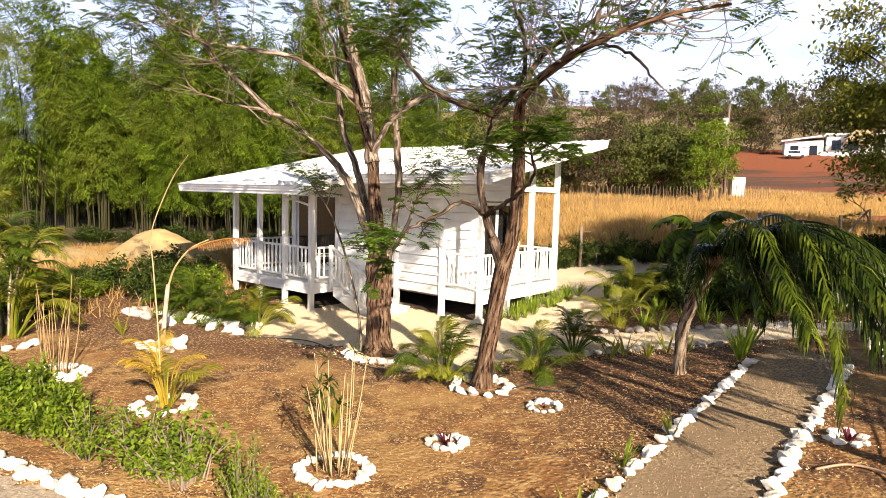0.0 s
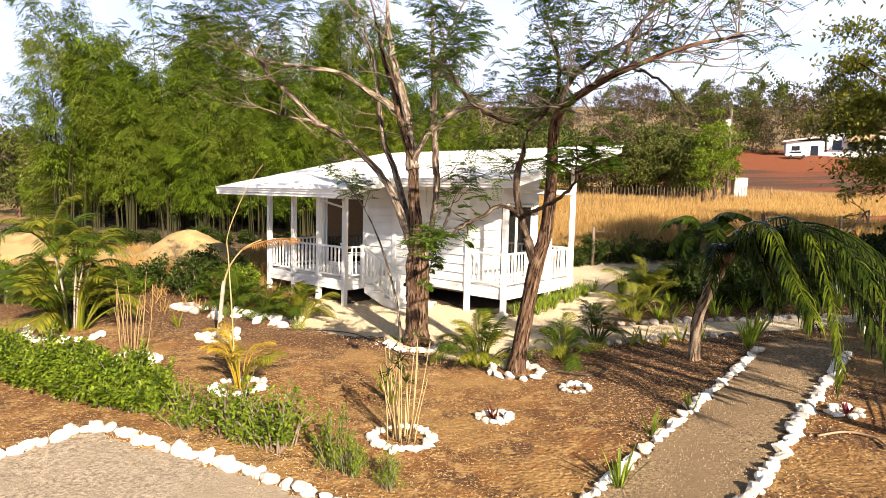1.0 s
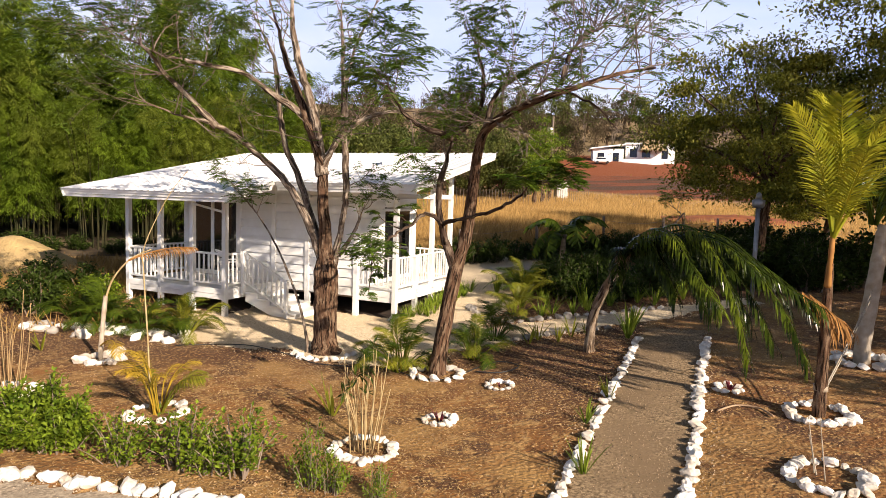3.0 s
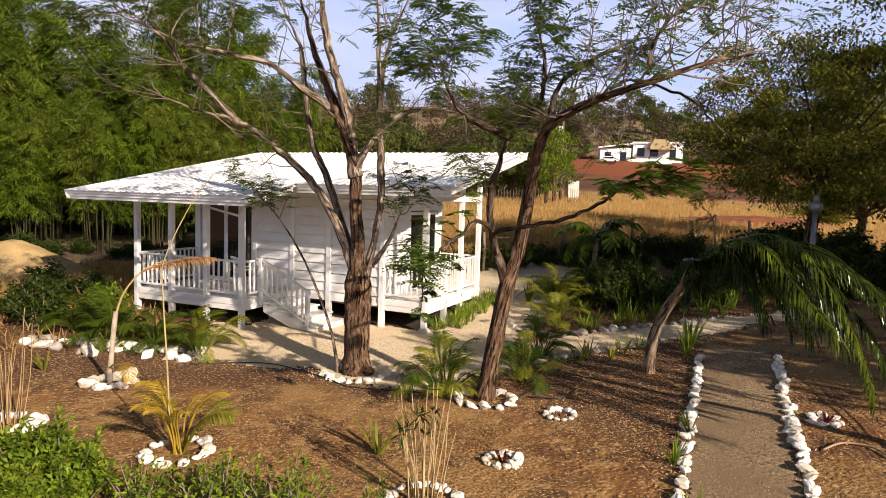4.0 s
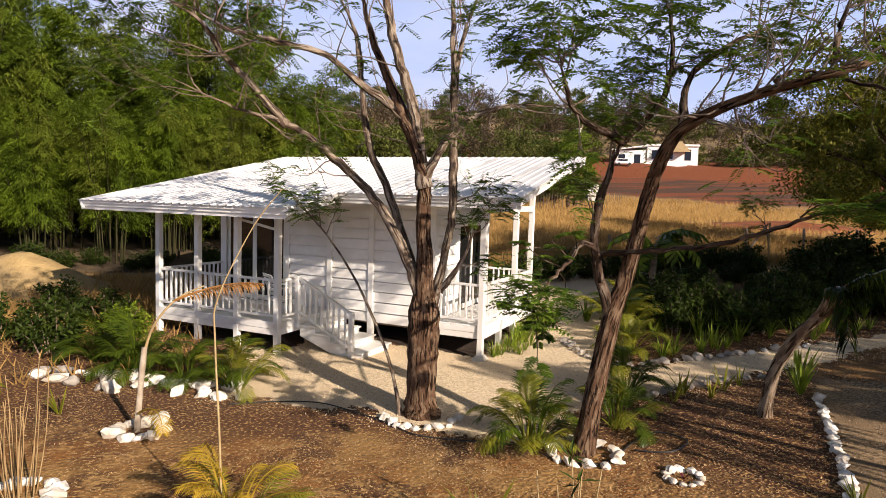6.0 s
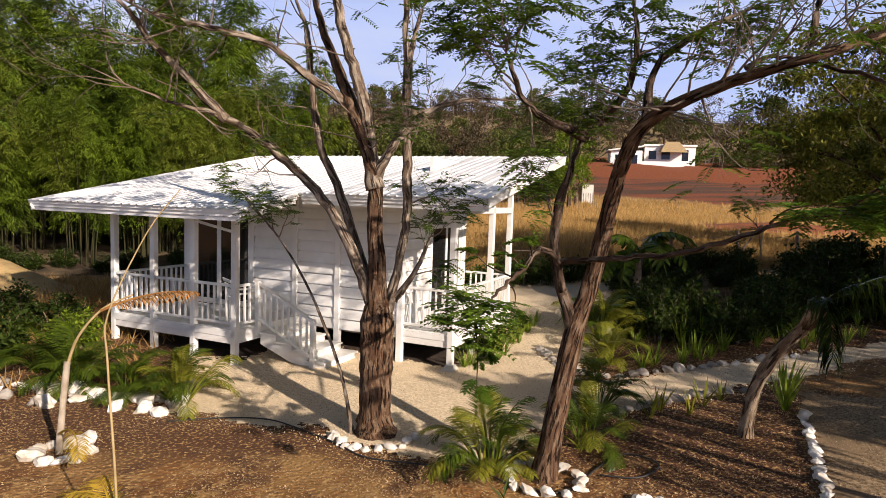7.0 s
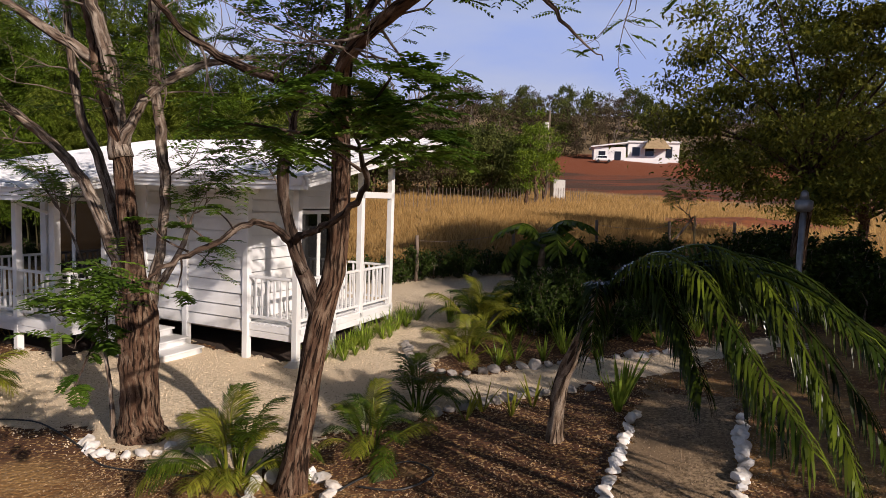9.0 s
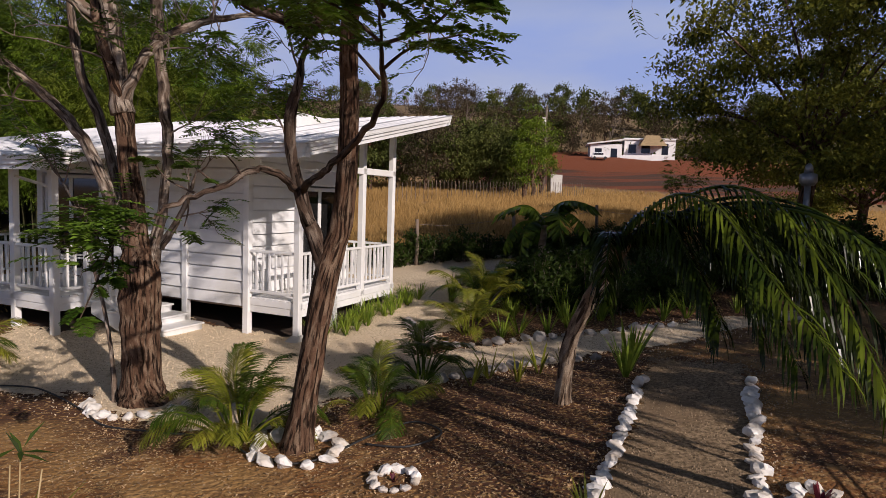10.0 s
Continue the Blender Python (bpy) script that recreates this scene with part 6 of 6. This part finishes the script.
def scatter_pebbles(name, inside, x0, x1, y0, y1, count, material, label, seed):
    rng = random.Random(seed)
    m = Mesh()
    for i in range(count):
        x, y = rng.uniform(x0, x1), rng.uniform(y0, y1)
        if inside(x, y) < -0.5 * rng.random() ** 2 + 0.03 or under_house(x, y) > -0.05:
            continue
        r = rng.uniform(0.006, 0.014)
        z, a = g(x, y) + 0.02, rng.uniform(0, 6.28)
        q = len(m.v)
        for k in range(3):
            m.v.append((x + math.cos(a + 2.1 * k) * r * rng.uniform(0.8, 1.3), y + math.sin(a + 2.1 * k) * r, z - 0.01))
        m.v.append((x, y, z + r * rng.uniform(0.5, 0.9)))
        m.f += [(q, q + 1, q + 3), (q + 1, q + 2, q + 3), (q + 2, q, q + 3)]
    tagged(m.part(name, material), label, "gravel", kind="stuff")


scatter_pebbles("gravel_pebbles", in_gravel, -4.5, 8.5, 9.8, 18, 34000, PEBBLE, "loose pale pebbles on the gravel", 15)
scatter_pebbles("path_pebbles", in_path, 0, 7, 3.8, 11.5, 32000, PEBBLE_G, "loose grey pebbles on the path", 16)
scatter_pebbles("forecourt_pebbles", in_yard, -6, 1.5, 1.5, 6.4, 22000, PEBBLE_C, "loose grey pebbles on the forecourt", 17)


def mound(name, label, x, y, rx, ry, h, material, category):
    m = Mesh()
    n, k = 28, 10
    for j in range(k + 1):
        r = j / k
        for i in range(n):
            a = 2 * math.pi * i / n
            px, py = x + math.cos(a) * rx * r, y + math.sin(a) * ry * r
            z = h * (math.cos(r * math.pi) * 0.5 + 0.5) * (1 + 0.25 * noise.noise(Vector((px * 0.9, py * 0.9, 3)))) + 0.06 * noise.noise(Vector((px * 3, py * 3, 3)))
            m.v.append((px, py, g(px, py) + (z if j < k else -0.05)))
    for j in range(k):
        for i in range(n):
            m.f.append((j * n + i, j * n + (i + 1) % n, (j + 1) * n + (i + 1) % n, (j + 1) * n + i))
    return tagged(m.part(name, material, None, "", True), label, category)


mound("sand_mound", "yellow heap of dry sandy earth by the bamboo", -9.9, 21.5, 2.5, 1.8, 1.0, HAY, "earth mound")
mound("sand_mound", "long low heap of yellow dry earth", -15.5, 21.0, 5.0, 2.5, 0.9, HAY, "earth mound")
mound("earth_bank", "low bank of bare red earth in the field", 29.2, 35.2, 7.5, 4.2, 0.4, RED, "earth bank")

FP = Mesh().tube([(0, 0, -0.2), (0.02, 0, 0.7), (0, 0.02, 1.35)], [0.06, 0.055, 0.05], 7).data("fence_post", WOODPOST, True)
fence = thing("wire_fence", "weathered wooden posts with sagging wire along the field", "fence")
fx = [(4.5, 20.3), (7.6, 20.6), (10.6, 20.9), (13.4, 21.0), (16.2, 21.2), (19.0, 21.4)]
for x, y in fx:
    piece("fence_post", FP, fence, pose(x, y, g(x, y)))
wires = Mesh()
for (x0, y0), (x1, y1) in zip(fx, fx[1:]):
    for h in (0.5, 1.2):
        wires.tube([(x0 + (x1 - x0) * f, y0 + (y1 - y0) * f, g(x0 + (x1 - x0) * f, y0 + (y1 - y0) * f) + h - 0.5 * f * (1 - f)) for f in (0, 0.25, 0.5, 0.75, 1)], 0.007, 4, False)
wires.part("wire", TWIG, fence)
far_fence = thing("far_fence", "distant grey fence of thin stakes", "fence")
ST = Mesh().box(-0.014, -0.014, -0.2, 0.014, 0.014, 1.3).data("stake", WOODPOST)
for i in range(60):
    f = i / 59
    x, y = 8.0 + 19 * f, 40 + 12 * f
    piece("stake", ST, far_fence, pose(x, y, g(x, y), 0, 0, i * 31))

# a thin stake, a leaning pole and a thin shrub at the fence
tagged(Mesh().tube([(14.3, 20.8, 1.1), (14.26, 20.8, 2.0), (14.22, 20.8, 2.79)], 0.035, 6).part("stake", CANE, None, "", True), "thin pale stake standing at the wire fence", "stake")
tagged(Mesh().tube([(12.7, 20.8, 1.1), (13.5, 20.8, 1.95), (14.2, 20.85, 2.75)], [0.05, 0.045, 0.03], 6).part("leaning_pole", WOODPOST, None, "", True), "weathered pole leaning at the wire fence", "pole")
limbed_tree("thin_shrub", "thin bare shrub with a few dark leaves at the fence", [([(14.6, 21.1, 1.1), (14.5, 21.1, 1.9), (14.2, 21.0, 2.7), (13.6, 21.0, 3.1)], 0.03, 0.01, 0.5, 8, 0.6, 0.5)], 29, BARK_PALE, TWIG)

# lamp post
t = thing("garden_lamp", "grey metal garden lamp post with a small cap", "street lamp", pose(9.75, 12.0, g(9.75, 12)))
Mesh().tube([(0, 0, -0.1), (0, 0, 2.35)], 0.055, 12).part("pole", STEEL, t, "", True)
Mesh().tube([(0, 0, 2.3), (0, 0, 2.36), (0, 0, 2.5), (0, 0, 2.52)], [0.1, 0.15, 0.15, 0.1], 16).part("lamp_head", STEEL, t, "", True)
Mesh().tube([(0, 0, 2.52), (0, 0, 2.66), (0, 0, 2.7)], [0.085, 0.06, 0.02], 14).part("cap", STEEL, t, "", True)

# utility pole and concrete cabinet
px, py = 26.4, 59.0
t = thing("utility_pole", "wooden utility pole with a pale transformer", "utility pole", pose(px, py, g(px, py)))
Mesh().tube([(0, 0, -0.3), (0, 0, 8.5)], [0.14, 0.1], 8).part("pole", WOODPOST, t, "", True)
Mesh().tube([(-0.3, 0, 6.3), (-0.3, 0, 7.3)], 0.26, 10).part("transformer", CONCRETE, t, "", True)
bx, by = 26.3, 56.3
tagged(Mesh().box(bx - 0.6, by - 0.4, g(bx, by) - 0.2, bx + 0.6, by + 0.4, g(bx, by) + 1.9, 0.03).part("concrete_cabinet", CONCRETE), "pale concrete utility cabinet in the dry grass", "utility cabinet")

# far house
hx, hy = 57.6, 91.8
FH = Matrix.Translation((hx, hy, g(hx, hy) - 0.75)) @ pose(0, 0, 0, 0, 0, -25) @ Matrix.Diagonal((0.84, 0.8, 1.0, 1))
far = thing("far_house", "white flat-roofed villa with a thatched shelter on the hill", "house", FH)
Mesh().box(-8.5, 0, -1, -2.5, 6, 2.9, 0.03).part("left_wing", PLASTER, far)
Mesh().add([(-9.1, -0.9, 2.75), (-2.3, -0.9, 3.5), (-2.3, 6.5, 3.5), (-9.1, 6.5, 2.75), (-9.1, -0.9, 2.95), (-2.3, -0.9, 3.7), (-2.3, 6.5, 3.7), (-9.1, 6.5, 2.95)],
           [(3, 2, 1, 0), (4, 5, 6, 7), (0, 1, 5, 4), (1, 2, 6, 5), (2, 3, 7, 6), (3, 0, 4, 7)]).part("sloping_roof", PLASTER, far)
Mesh().box(-2.0, 1.0, -1, 7.5, 7, 3.7, 0.03).box(-2.2, 0.6, 3.7, 7.7, 7, 4.0, 0.03).part("main_wing", PLASTER, far)
Mesh().box(-3.0, -2.0, -1, 5.0, -1.8, 1.1, 0.02).part("terrace_wall", PLASTER, far)
for x, z, w, h in ((-7.6, 0.6, 1.3, 1.6), (-4.6, 0.6, 1.2, 1.6)):
    Mesh().box(x, -0.03, z, x + w, 0.02, z + h).part("window", GLASS, far)
for x, z, w, h in ((-1.2, 1.6, 1.4, 1.4), (1.2, 1.6, 1.6, 1.4), (5.0, 1.4, 1.2, 1.8)):
    Mesh().box(x, 0.97, z, x + w, 1.02, z + h).part("window", GLASS, far)
Mesh().add([(0.5, -2.2, 2.6), (5.5, -2.2, 2.6), (5.5, 2.2, 2.9), (0.5, 2.2, 2.9), (1.8, -0.2, 4.4), (4.2, -0.2, 4.4)],
           [(0, 1, 5, 4), (2, 3, 4, 5), (1, 2, 5), (3, 0, 4), (3, 2, 1, 0)]).part("thatched_roof", THATCH, far)

# white car before the far house
cx, cy = 50.2, 90.0
car = thing("car", "white parked car before the far house", "car", Matrix.Translation((cx, cy, g(cx, cy))) @ pose(0, 0, 0, 0, 0, -25) @ Matrix.Diagonal((0.62, 0.62, 0.62, 1)))
Mesh().box(-2.1, -0.85, 0.35, 2.1, 0.85, 0.95, 0.12).box(-1.7, -0.75, 0.9, 1.0, 0.75, 1.65, 0.15).part("body", PLASTER, car)
Mesh().box(-1.5, -0.78, 1.05, 0.8, 0.78, 1.5, 0.03).part("windows", GLASS, car)
WH = Mesh().tube([(0, -0.1, 0), (0, 0.1, 0)], 0.34, 14).data("wheel", HOSE)
for x in (-1.3, 1.3):
    for y in (-0.8, 0.8):
        piece("wheel", WH, car, pose(x, y, 0.34))

# hoses
def hose(pts, r, material, label):
    line = smooth_line([(x, y, g(x, y) + r + 0.014) for x, y in pts], 8)
    tagged(Mesh().tube(line, r, 6).part("hose", material, None, "", True), label, "hose")


hose([(-3.9, 11.9), (-3.2, 11.93), (-2.57, 11.78), (-2.15, 11.33), (-1.67, 10.65), (-1.35, 10.15), (-0.8, 9.85), (-0.1, 9.5), (0.2, 9.0), (0.7, 8.75), (1.4, 9.2), (1.9, 9.4), (2.1, 9.0), (1.7, 8.8), (1.3, 9.0)], 0.011, HOSE, "black irrigation hose lying on the soil")
hose([(3.75, 5.95), (4.1, 6.0), (4.3, 5.8), (4.25, 5.5)], 0.014, HOSE_TAN, "tan hose end lying on the soil")
